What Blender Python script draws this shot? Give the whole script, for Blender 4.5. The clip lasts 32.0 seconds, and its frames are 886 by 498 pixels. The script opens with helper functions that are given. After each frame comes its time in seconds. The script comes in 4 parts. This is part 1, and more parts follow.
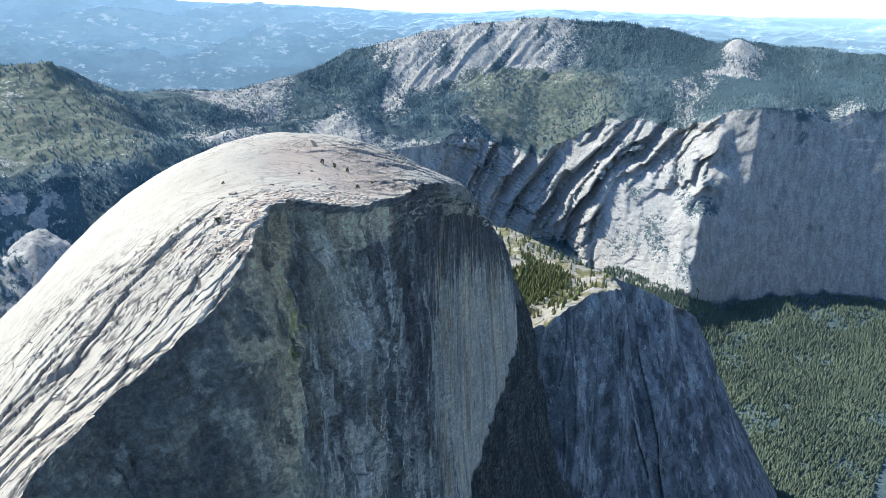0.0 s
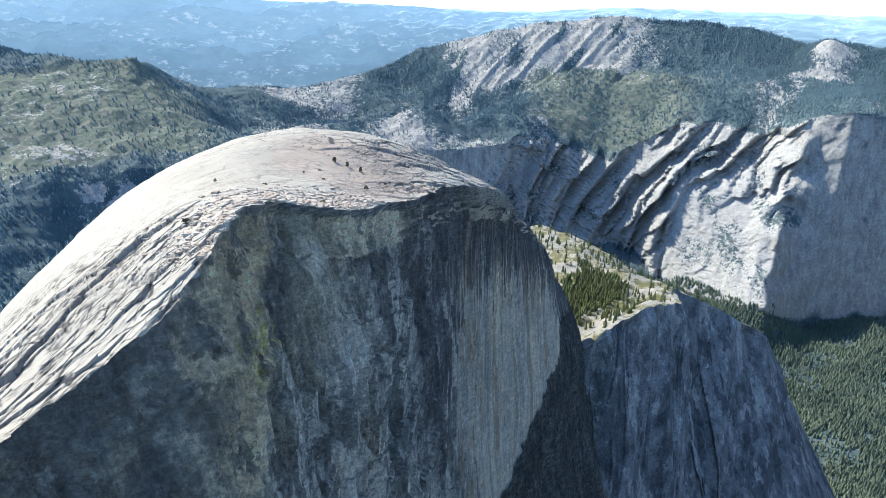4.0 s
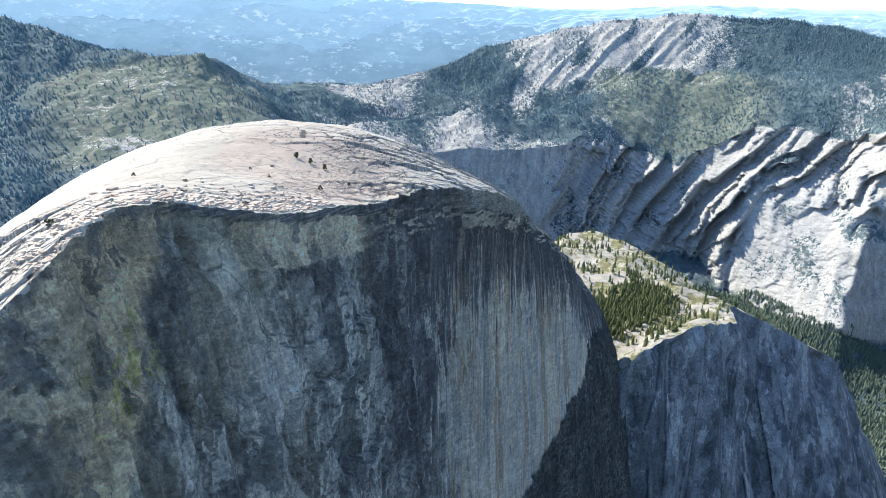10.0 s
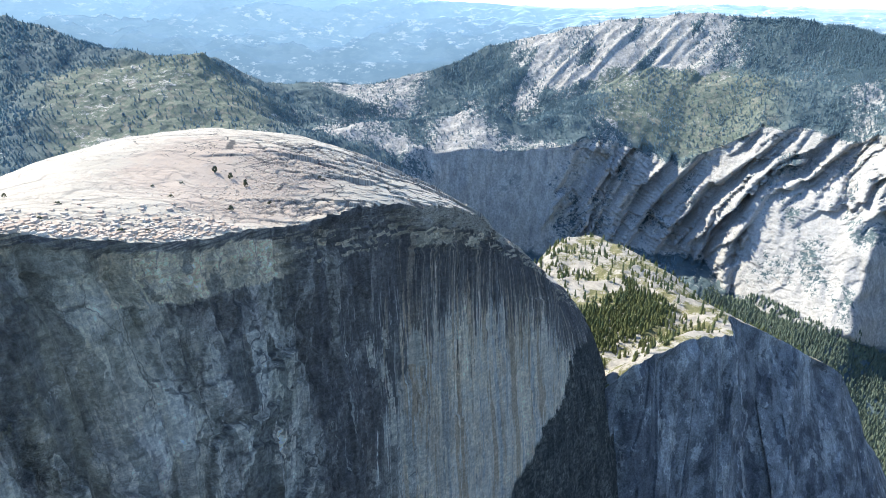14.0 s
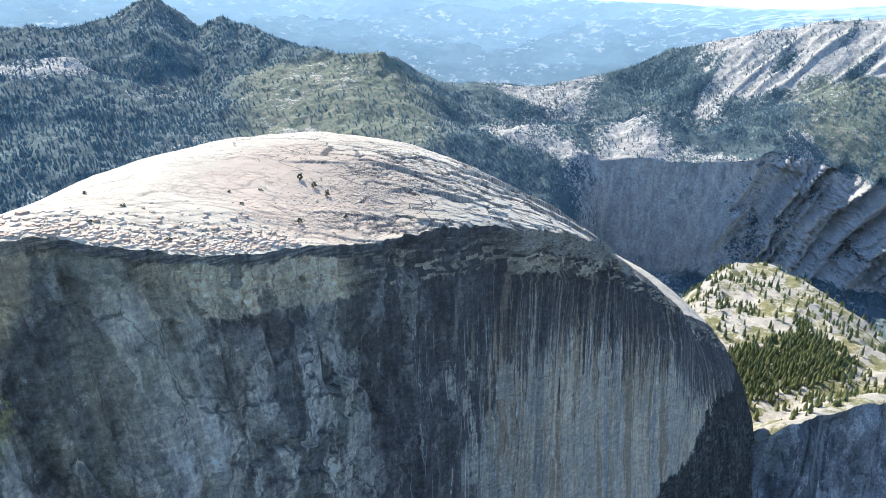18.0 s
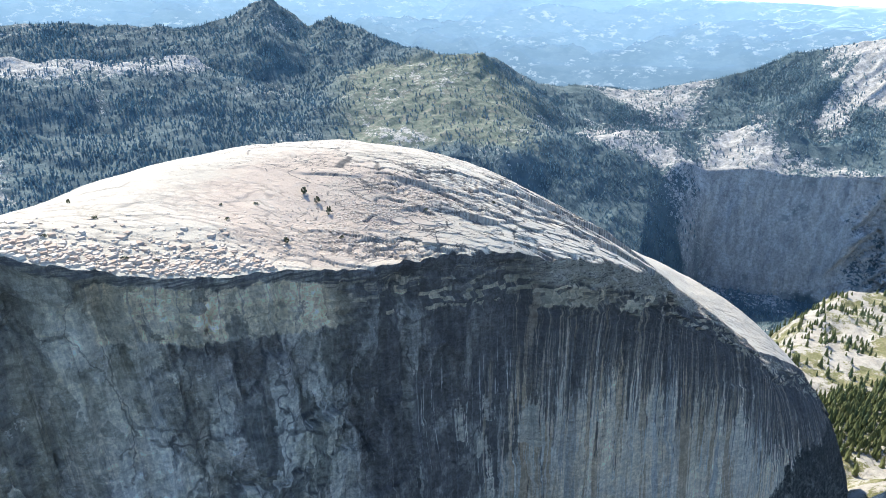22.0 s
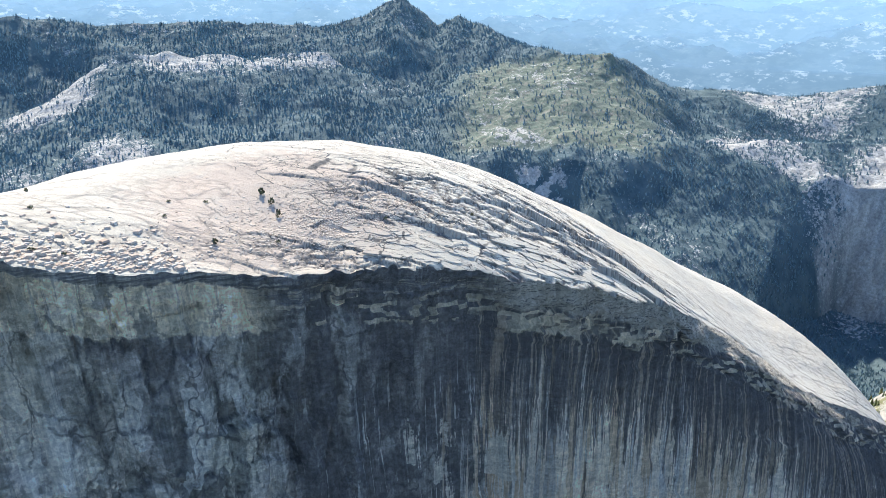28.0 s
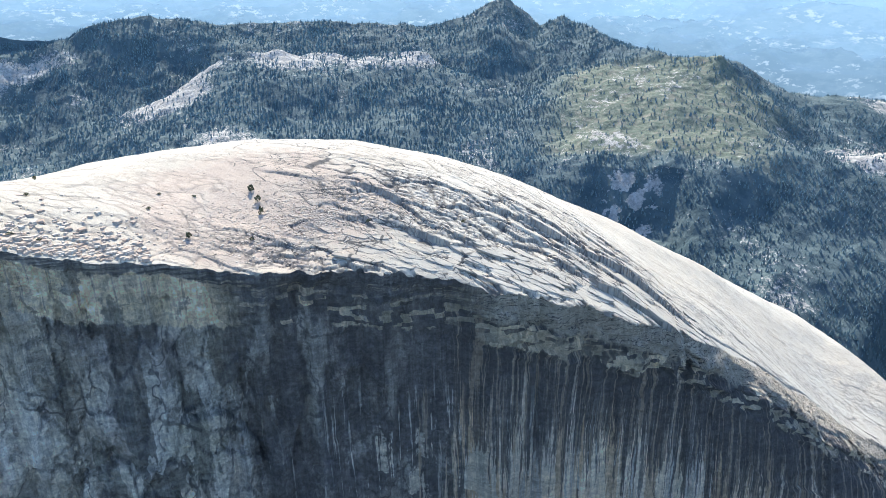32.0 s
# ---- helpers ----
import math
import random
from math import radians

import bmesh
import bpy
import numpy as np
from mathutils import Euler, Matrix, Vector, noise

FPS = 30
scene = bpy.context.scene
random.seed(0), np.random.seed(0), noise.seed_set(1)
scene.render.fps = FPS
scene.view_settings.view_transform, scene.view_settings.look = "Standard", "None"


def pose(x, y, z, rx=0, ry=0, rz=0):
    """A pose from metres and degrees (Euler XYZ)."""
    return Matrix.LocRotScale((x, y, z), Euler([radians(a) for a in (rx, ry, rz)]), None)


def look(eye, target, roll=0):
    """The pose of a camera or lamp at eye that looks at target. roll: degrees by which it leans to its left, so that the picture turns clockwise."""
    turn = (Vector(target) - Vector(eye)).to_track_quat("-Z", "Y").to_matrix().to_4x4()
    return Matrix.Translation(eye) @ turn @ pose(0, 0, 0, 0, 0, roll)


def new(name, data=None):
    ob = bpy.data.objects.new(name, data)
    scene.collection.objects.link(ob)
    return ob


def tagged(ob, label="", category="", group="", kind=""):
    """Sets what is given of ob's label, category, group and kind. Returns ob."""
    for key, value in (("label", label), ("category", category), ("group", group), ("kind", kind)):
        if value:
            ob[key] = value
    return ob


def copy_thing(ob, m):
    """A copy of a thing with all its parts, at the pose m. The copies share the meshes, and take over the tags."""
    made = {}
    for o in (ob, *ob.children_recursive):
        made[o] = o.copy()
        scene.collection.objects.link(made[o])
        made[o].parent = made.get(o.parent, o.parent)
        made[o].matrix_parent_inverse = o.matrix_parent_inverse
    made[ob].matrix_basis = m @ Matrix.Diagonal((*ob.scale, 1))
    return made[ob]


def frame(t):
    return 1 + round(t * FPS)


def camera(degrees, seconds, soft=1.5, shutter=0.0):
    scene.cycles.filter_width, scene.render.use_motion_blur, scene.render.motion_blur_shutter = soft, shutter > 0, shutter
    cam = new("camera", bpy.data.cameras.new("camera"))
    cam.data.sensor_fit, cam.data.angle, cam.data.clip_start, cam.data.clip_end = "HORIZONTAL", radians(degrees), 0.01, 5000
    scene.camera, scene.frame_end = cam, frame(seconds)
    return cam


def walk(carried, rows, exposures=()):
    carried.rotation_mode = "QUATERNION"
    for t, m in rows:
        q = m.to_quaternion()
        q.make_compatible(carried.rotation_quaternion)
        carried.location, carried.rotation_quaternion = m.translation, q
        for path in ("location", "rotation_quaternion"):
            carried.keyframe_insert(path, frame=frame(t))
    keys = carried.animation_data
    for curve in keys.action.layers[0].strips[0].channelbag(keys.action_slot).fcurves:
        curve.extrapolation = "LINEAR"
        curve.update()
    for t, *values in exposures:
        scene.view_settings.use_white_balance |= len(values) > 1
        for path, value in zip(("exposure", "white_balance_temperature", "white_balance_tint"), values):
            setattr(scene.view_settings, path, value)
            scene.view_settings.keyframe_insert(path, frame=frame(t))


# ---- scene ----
cam = camera(70.33, 32.0, 0.9)
# seconds, east, north, height, pitch from straight down, heading
PATH = [
    (0, pose(153.46, -577.86, 1581.45, 69.439, 0, 1.076)),
    (0.5, pose(157.48, -573.21, 1580.63, 69.417, 0, 1.811)),
    (1, pose(161.50, -568.57, 1579.81, 69.404, 0, 2.899)),
    (1.5, pose(165.37, -563.76, 1578.91, 69.424, 0, 4.160)),
    (2, pose(169.23, -558.94, 1578.01, 69.397, 0, 5.342)),
    (2.5, pose(173.09, -554.16, 1577.13, 69.408, 0, 6.308)),
    (3, pose(176.96, -549.37, 1576.25, 69.410, 0, 6.840)),
    (3.5, pose(180.84, -544.94, 1575.41, 69.414, 0, 7.130)),
    (5.5, pose(196.38, -527.24, 1572.08, 69.454, 0, 9.429)),
    (6, pose(200.27, -522.82, 1571.24, 69.443, 0, 9.935)),
    (6.5, pose(203.93, -517.26, 1570.09, 69.448, 0, 10.379)),
    (7, pose(207.59, -511.69, 1568.93, 69.441, 0, 10.842)),
    (7.5, pose(211.16, -505.89, 1567.70, 69.434, 0, 11.304)),
    (8, pose(214.74, -500.08, 1566.48, 69.424, 0, 11.708)),
    (8.5, pose(218.26, -494.43, 1565.35, 69.409, 0, 12.166)),
    (9, pose(221.79, -488.78, 1564.22, 69.398, 0, 12.760)),
    (9.5, pose(225.35, -483.17, 1563.11, 69.412, 0, 13.371)),
    (10, pose(228.92, -477.56, 1562.00, 69.400, 0, 13.809)),
    (10.5, pose(232.55, -471.70, 1561.56, 69.373, 0, 13.843)),
    (11, pose(236.17, -465.84, 1561.12, 69.380, 0, 13.844)),
    (11.5, pose(239.83, -459.77, 1561.17, 69.383, 0, 13.879)),
    (12, pose(243.49, -453.70, 1561.23, 69.388, 0, 13.904)),
    (12.5, pose(247.01, -447.94, 1561.46, 69.360, 0, 13.909)),
    (13, pose(250.52, -442.17, 1561.69, 69.381, 0, 13.891)),
    (13.5, pose(253.78, -436.07, 1561.75, 69.349, 0, 13.911)),
    (15.5, pose(266.78, -411.65, 1562.00, 69.383, 0, 21.168)),
    (16, pose(270.04, -405.55, 1562.06, 69.382, 0, 23.408)),
    (16.5, pose(272.38, -399.46, 1562.12, 69.378, 0, 25.412)),
    (17, pose(274.73, -393.37, 1562.17, 69.374, 0, 27.218)),
    (17.5, pose(276.65, -387.07, 1562.31, 69.389, 0, 28.710)),
    (18, pose(278.57, -380.77, 1562.45, 69.402, 0, 30.189)),
    (18.5, pose(280.19, -374.24, 1562.50, 69.420, 0, 31.534)),
    (19, pose(281.81, -367.71, 1562.55, 69.445, 0, 32.778)),
    (19.5, pose(283.56, -361.29, 1562.72, 69.444, 0, 33.985)),
    (20, pose(285.31, -354.88, 1562.89, 69.443, 0, 35.195)),
    (20.5, pose(287.31, -348.42, 1562.96, 69.470, 0, 36.424)),
    (21, pose(289.30, -341.97, 1563.03, 69.456, 0, 37.561)),
    (21.5, pose(291.28, -335.54, 1562.96, 69.456, 0, 38.567)),
    (22, pose(293.25, -329.10, 1562.89, 69.457, 0, 39.537)),
    (22.5, pose(295.87, -322.95, 1562.79, 69.445, 0, 40.528)),
    (23, pose(298.49, -316.79, 1562.68, 69.426, 0, 41.509)),
    (23.5, pose(301.79, -311.22, 1562.85, 69.403, 0, 42.495)),
    (24, pose(305.09, -305.64, 1563.02, 69.392, 0, 43.484)),
    (24.5, pose(308.64, -299.88, 1562.84, 69.351, 0, 44.455)),
    (25, pose(312.19, -294.13, 1562.67, 69.355, 0, 45.302)),
    (25.5, pose(315.84, -288.44, 1562.65, 69.346, 0, 46.115)),
    (27.5, pose(330.41, -265.70, 1562.59, 69.365, 0, 50.403)),
    (28, pose(334.05, -260.02, 1562.57, 69.386, 0, 51.547)),
    (28.5, pose(337.19, -254.15, 1562.54, 69.388, 0, 52.702)),
    (29, pose(340.33, -248.29, 1562.50, 69.386, 0, 53.852)),
    (29.5, pose(343.14, -242.17, 1562.52, 69.361, 0, 55.037)),
    (30, pose(345.95, -236.05, 1562.54, 69.367, 0, 56.231)),
    (30.5, pose(348.61, -229.78, 1562.53, 69.375, 0, 57.419)),
    (31, pose(351.26, -223.52, 1562.52, 69.386, 0, 58.619)),
    (31.5, pose(353.85, -217.23, 1562.58, 69.379, 0, 59.797)),
    (32, pose(356.43, -210.95, 1562.63, 69.388, 0, 60.994)),
]
walk(cam, PATH, [(0, 1.08, 5340, 5), (6, 1.22, 5440, 6), (13, 1.43, 5580, 7), (20, 1.49, 5620, 7)])

# ---- light ----
SUN_AZ = math.radians(70)      # from +y towards -x
SUN_EL = math.radians(46)
to_sun = Vector((-math.sin(SUN_AZ) * math.cos(SUN_EL), math.cos(SUN_AZ) * math.cos(SUN_EL), math.sin(SUN_EL)))
sun = new("sun", bpy.data.lights.new("sun", "SUN"))
sun.data.energy, sun.data.angle, sun.data.color = 4.2, math.radians(0.53), (1.0, 0.875, 0.69)
sun.matrix_world = look(to_sun * 100, (0, 0, 0))
world = bpy.data.worlds.new("sky")
scene.world = world
world.use_nodes = True
wn = world.node_tree
sky = wn.nodes.new("ShaderNodeTexSky")
sky.sky_type, sky.sun_disc = "NISHITA", False
sky.sun_elevation, sky.sun_rotation = SUN_EL, -SUN_AZ
sky.altitude, sky.air_density, sky.dust_density, sky.ozone_density = 2700, 1.0, 1.2, 1.5
wn.links.new(sky.outputs[0], wn.nodes["Background"].inputs[0])
wn.nodes["Background"].inputs[1].default_value = 0.15


# ---- noise on arrays ----
def hashed(i, j, seed):
    h = (i.astype(np.int64) * 374761393 + j.astype(np.int64) * 668265263 + seed * 2147483) & 0xFFFFFFFF
    h = ((h ^ (h >> 13)) * 1274126177) & 0xFFFFFFFF
    h = ((h ^ (h >> 16)) * 1103515245) & 0xFFFFFFFF
    return ((h ^ (h >> 15)) & 0xFFFFFF) / 8388607.5 - 1.0


def vnoise(x, y, seed=0):
    x, y = np.broadcast_arrays(np.asarray(x, float), np.asarray(y, float))
    i, j = np.floor(x), np.floor(y)
    u, v = x - i, y - j
    u, v = u * u * u * (u * (6 * u - 15) + 10), v * v * v * (v * (6 * v - 15) + 10)
    a, b = hashed(i, j, seed), hashed(i + 1, j, seed)
    c, d = hashed(i, j + 1, seed), hashed(i + 1, j + 1, seed)
    return (a * (1 - u) + b * u) * (1 - v) + (c * (1 - u) + d * u) * v


def fbm(x, y, seed=0, octaves=4, gain=0.5):
    total, amp = 0.0, 1.0
    for k in range(octaves):
        total = total + amp * vnoise(x * 2 ** k + 17.3 * k, y * 2 ** k - 9.1 * k, seed + k)
        amp *= gain
    return total


def smooth(a, b, x):
    t = np.clip((x - a) / (b - a), 0, 1)
    return t * t * (3 - 2 * t)


def curve(nodes, at, soft=0.0):
    """A line through (place, value) nodes, rounded over soft."""
    xs, ys = np.array([n[0] for n in nodes], float), np.array([n[1] for n in nodes], float)
    if not soft:
        return np.interp(at, xs, ys)
    return sum(np.interp(at + soft * k, xs, ys) for k in (-1, -0.5, 0, 0.5, 1)) / 5


# ---- materials ----
class Nodes:
    def __init__(self, name):
        self.mat = bpy.data.materials.new(name)
        self.mat.use_nodes = True
        self.t = self.mat.node_tree
        self.bsdf = self.t.nodes["Principled BSDF"]

    def put(self, socket, value):
        if isinstance(value, bpy.types.NodeSocket):
            self.t.links.new(value, socket)
        else:
            socket.default_value = value

    def place(self, scale=(1, 1, 1)):
        g = self.t.nodes.new("ShaderNodeNewGeometry")
        m = self.t.nodes.new("ShaderNodeMapping")
        self.put(m.inputs["Vector"], g.outputs["Position"])
        m.inputs["Scale"].default_value = scale
        return m.outputs[0]

    def bent(self, scale, size, amount, lean=0.0, detail=5):
        """Place in metres, pushed about by noise and leaned over, then scaled."""
        g = self.t.nodes.new("ShaderNodeNewGeometry")
        nz = self.t.nodes.new("ShaderNodeTexNoise")
        self.put(nz.inputs["Vector"], g.outputs["Position"])
        nz.inputs["Scale"].default_value, nz.inputs["Detail"].default_value = 1 / size, detail
        nz.inputs["Roughness"].default_value = 0.62
        ma = self.t.nodes.new("ShaderNodeVectorMath")
        ma.operation = "MULTIPLY_ADD"
        self.put(ma.inputs[0], nz.outputs["Color"])
        ma.inputs[1].default_value = (amount, amount, amount)
        self.put(ma.inputs[2], g.outputs["Position"])
        m = self.t.nodes.new("ShaderNodeMapping")
        self.put(m.inputs["Vector"], ma.outputs[0])
        m.inputs["Rotation"].default_value = (lean, 0, 0)
        m.inputs["Scale"].default_value = scale
        return m.outputs[0]

    def noise(self, vec, scale, detail=4, rough=0.55, distort=0.0):
        n = self.t.nodes.new("ShaderNodeTexNoise")
        self.put(n.inputs["Vector"], vec)
        n.inputs["Scale"].default_value, n.inputs["Detail"].default_value = scale, detail
        n.inputs["Roughness"].default_value, n.inputs["Distortion"].default_value = rough, distort
        return n.outputs["Fac"]

    def cells(self, vec, scale, feature="DISTANCE_TO_EDGE", out="Distance", metric="EUCLIDEAN", random=1.0):
        n = self.t.nodes.new("ShaderNodeTexVoronoi")
        n.feature, n.distance = feature, metric
        n.inputs["Randomness"].default_value = random
        self.put(n.inputs["Vector"], vec)
        n.inputs["Scale"].default_value = scale
        return n.outputs[out]

    def span(self, value, lo, hi, a=0.0, b=1.0):
        n = self.t.nodes.new("ShaderNodeMapRange")
        n.interpolation_type = "SMOOTHSTEP"
        self.put(n.inputs["Value"], value)
        for i, v in enumerate((lo, hi, a, b)):
            n.inputs[i + 1].default_value = v
        return n.outputs[0]

    def math(self, op, a, b=0.0):
        n = self.t.nodes.new("ShaderNodeMath")
        n.operation = op
        self.put(n.inputs[0], a)
        self.put(n.inputs[1], b)
        return n.outputs[0]

    def mix(self, fac, a, b, mode="MIX"):
        n = self.t.nodes.new("ShaderNodeMix")
        n.data_type, n.blend_type = "RGBA", mode
        self.put(n.inputs[0], fac)
        self.put(n.inputs[6], a if isinstance(a, bpy.types.NodeSocket) else (*a, 1))
        self.put(n.inputs[7], b if isinstance(b, bpy.types.NodeSocket) else (*b, 1))
        return n.outputs[2]

    def xyz(self):
        g = self.t.nodes.new("ShaderNodeNewGeometry")
        s = self.t.nodes.new("ShaderNodeSeparateXYZ")
        self.put(s.inputs[0], g.outputs["Position"])
        return s.outputs

    def steep(self):
        g = self.t.nodes.new("ShaderNodeNewGeometry")
        s = self.t.nodes.new("ShaderNodeSeparateXYZ")
        self.put(s.inputs[0], g.outputs["Normal"])
        return s.outputs["Z"]

    def attr(self, name):
        a = self.t.nodes.new("ShaderNodeAttribute")
        a.attribute_name = name
        return a.outputs["Fac"]

    def rand(self):
        return self.t.nodes.new("ShaderNodeObjectInfo").outputs["Random"]

    def island(self):
        return self.t.nodes.new("ShaderNodeNewGeometry").outputs["Random Per Island"]

    def bump(self, height, strength, distance):
        b = self.t.nodes.new("ShaderNodeBump")
        b.inputs["Strength"].default_value, b.inputs["Distance"].default_value = strength, distance
        self.put(b.inputs["Height"], height)
        self.put(self.bsdf.inputs["Normal"], b.outputs[0])

    def done(self, colour, rough=0.9, spec=0.25):
        self.put(self.bsdf.inputs["Base Color"], colour if isinstance(colour, bpy.types.NodeSocket) else (*colour, 1))
        self.bsdf.inputs["Roughness"].default_value = rough
        self.bsdf.inputs["Specular IOR Level"].default_value = spec
        return self.mat


def granite_top():
    n = Nodes("sunlit_granite")
    p = n.place()
    x, y, z = n.xyz()
    broad, mid, grain = n.noise(p, 0.012, 4), n.noise(p, 0.09, 6, 0.62), n.noise(p, 0.9, 4, 0.7)
    col = n.mix(n.span(broad, 0.35, 0.65), (0.405, 0.352, 0.270), (0.455, 0.400, 0.312))
    col = n.mix(n.span(mid, 0.45, 0.72, 0, 0.4), col, (0.385, 0.33, 0.255))
    # rusty gravel round the summit hollow
    dx = n.math("MULTIPLY", n.math("SUBTRACT", x, 72), 0.0165)
    dy = n.math("MULTIPLY", n.math("SUBTRACT", y, -150), 0.0125)
    r = n.math("ADD", n.math("MULTIPLY", dx, dx), n.math("MULTIPLY", dy, dy))
    r = n.math("ADD", r, n.math("MULTIPLY", n.math("SUBTRACT", n.noise(p, 0.05, 5, 0.65), 0.5), 2.4))
    col = n.mix(n.span(r, 1.0, 0.1, 0, 0.58), col, (0.365, 0.268, 0.20))
    # runnels down the fall line
    lines = n.noise(n.place((0.5, 0.11, 0.2)), 0.6, 3, 0.6)
    col = n.mix(n.span(lines, 0.58, 0.72, 0, 0.22), col, (0.34, 0.31, 0.27))
    col = n.mix(n.span(grain, 0.52, 0.75, 0, 0.35), col, (0.30, 0.275, 0.24))
    # open joints between the plates, hairline to hand-wide
    where = n.math("MAXIMUM", n.math("MULTIPLY", n.span(y, -230, -120), n.span(y, 120, 20)), n.span(y, -270, -330))
    for size, width, low in ((0.8, 0.016, 0.42), (2.0, 0.026, 0.50), (4.6, 0.045, 0.56)):
        turned = n.t.nodes.new("ShaderNodeVectorRotate")
        turned.rotation_type = "Z_AXIS"
        n.put(turned.inputs["Vector"], n.bent((1, 1, 1), 26 / size, 11 / size))
        turned.inputs["Angle"].default_value = math.radians(-52)
        flat = n.t.nodes.new("ShaderNodeMapping")
        n.put(flat.inputs["Vector"], turned.outputs[0])
        flat.inputs["Scale"].default_value = (0.030 * size, 0.105 * size, 0.0)
        line = n.span(n.cells(flat.outputs[0], 1.0), width, 0.35 * width)
        open_here = n.math("MULTIPLY", n.span(n.noise(n.place((1, 0.6, 1)), 0.018 + 0.012 * size, 3, 0.55), low, low + 0.07), n.math("MAXIMUM", where, 0.22))
        col = n.mix(n.math("MULTIPLY", line, open_here), col, (0.085, 0.077, 0.068))
    col = n.mix(n.math("MULTIPLY", n.attr("joint"), n.span(n.noise(p, 0.12, 4, 0.6), 0.36, 0.52, 0.15, 0.9)), col, (0.085, 0.075, 0.065))
    # steep risers coloured darker
    col = n.mix(n.span(n.steep(), 0.55, 0.2, 0, 0.55), col, (0.25, 0.23, 0.205))
    n.bump(n.math("ADD", grain, n.math("MULTIPLY", mid, 3.0)), 0.6, 0.6)
    return n.done(col, 0.92, 0.2)


def granite_face():
    n = Nodes("shaded_granite")
    p = n.place()
    x, y, z = n.xyz()
    depth = n.attr("depth")
    streak = n.noise(n.bent((0.0, 0.20, 0.006), 14, 2.5), 1.0, 5, 0.72)
    thin = n.noise(n.bent((0.0, 0.50, 0.011), 9, 1.6), 1.0, 4, 0.70)
    blot = n.noise(n.place((0.020, 0.022, 0.012)), 1.0, 9, 0.70, 0.5)
    mott = n.noise(n.bent((0.03, 0.055, 0.036), 30, 8, 0.5), 1.0, 8, 0.68)
    grain = n.noise(p, 0.45, 6, 0.74)
    chip = n.noise(n.bent((0.15, 0.15, 0.20), 12, 8, 0.6), 1.0, 8, 0.74)
    wob = n.math("MULTIPLY", n.math("SUBTRACT", n.noise(n.place((0.01, 0.055, 0.004)), 1.0, 6, 0.66), 0.5), 85)
    yy = n.math("ADD", y, wob)
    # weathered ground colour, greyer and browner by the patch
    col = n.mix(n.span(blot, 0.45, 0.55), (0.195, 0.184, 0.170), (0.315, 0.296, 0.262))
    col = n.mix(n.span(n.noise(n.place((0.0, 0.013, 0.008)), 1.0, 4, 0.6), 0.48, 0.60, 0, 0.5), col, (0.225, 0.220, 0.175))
    # plates of rock split off along sharp edges
    panel = n.cells(n.bent((0.0, 0.030, 0.012), 22, 16, 0.3, 1.5), 1.0, "F1", "Color")
    flake = n.cells(n.bent((0.0, 0.075, 0.030), 9, 8, -0.3, 1.5), 1.0, "F1", "Color")
    plate = n.cells(n.bent((0.0, 0.19, 0.08), 5, 5, 0.5, 1.5), 1.0, "F1", "Color")
    tone = n.math("MULTIPLY", n.span(panel, 0.2, 0.8, 0.78, 1.22), n.span(n.attr("plate"), -0.7, 0.7, 0.62, 1.40))
    tone = n.math("MULTIPLY", tone, n.span(flake, 0.2, 0.8, 0.82, 1.18))
    tone = n.math("MULTIPLY", tone, n.span(plate, 0.2, 0.8, 0.80, 1.22))
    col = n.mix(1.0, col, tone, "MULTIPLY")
    # stains and scaled-off scars with ragged sharp edges
    scar = n.noise(n.bent((0.0, 0.030, 0.012), 8, 4, 0.0, 3), 1.0, 3, 0.52)
    col = n.mix(n.span(scar, 0.560, 0.566, 0, 0.48), col, (0.42, 0.40, 0.355))
    col = n.mix(n.span(scar, 0.440, 0.434, 0, 0.72), col, (0.088, 0.090, 0.086))
    tongue = n.noise(n.bent((0.0, 0.095, 0.022), 6, 3, 0.10, 3), 1.0, 3, 0.52)
    east = n.math("MULTIPLY", n.span(yy, -125, -165), n.span(depth, 34, 58))
    col = n.mix(n.math("MULTIPLY", east, n.span(tongue, 0.565, 0.571, 0, 0.70)), col, (0.44, 0.43, 0.395))
    col = n.mix(n.math("MULTIPLY", east, n.span(tongue, 0.432, 0.426, 0, 0.62)), col, (0.10, 0.104, 0.098))
    col = n.mix(n.span(mott, 0.405, 0.395, 0, 0.5), col, (0.075, 0.078, 0.082))
    col = n.mix(n.span(mott, 0.605, 0.615, 0, 0.45), col, (0.45, 0.44, 0.41))
    # cracks between the plates
    joint = n.cells(n.bent((0.0, 0.020, 0.0085), 26, 22, 0.25, 3), 1.0)
    split = n.cells(n.bent((0.0, 0.055, 0.018), 16, 13, -0.3), 1.0)
    col = n.mix(n.math("MULTIPLY", n.span(joint, 0.008, 0.002, 0, 0.7), n.span(mott, 0.46, 0.52)), col, (0.05, 0.05, 0.054))
    col = n.mix(n.math("MULTIPLY", n.span(split, 0.018, 0.005, 0, 0.7), n.span(blot, 0.46, 0.52)), col, (0.055, 0.056, 0.06))
    col = n.mix(n.math("MULTIPLY", n.attr("border"), n.span(chip, 0.40, 0.52, 0.1, 0.85)), col, (0.055, 0.055, 0.058))
    # browner rock towards the eastern corner
    col = n.mix(n.math("MULTIPLY", n.span(y, -200, -310), n.span(blot, 0.44, 0.58, 0.05, 0.55)), col, (0.33, 0.29, 0.205))
    # tan prow of fresher rock under the eastern edge
    prow = n.math("ADD", n.math("ADD", y, n.math("MULTIPLY", depth, 0.75)), n.math("MULTIPLY", wob, 0.25))
    prow = n.math("MULTIPLY", n.span(prow, -274, -282), n.span(y, -366, -350))
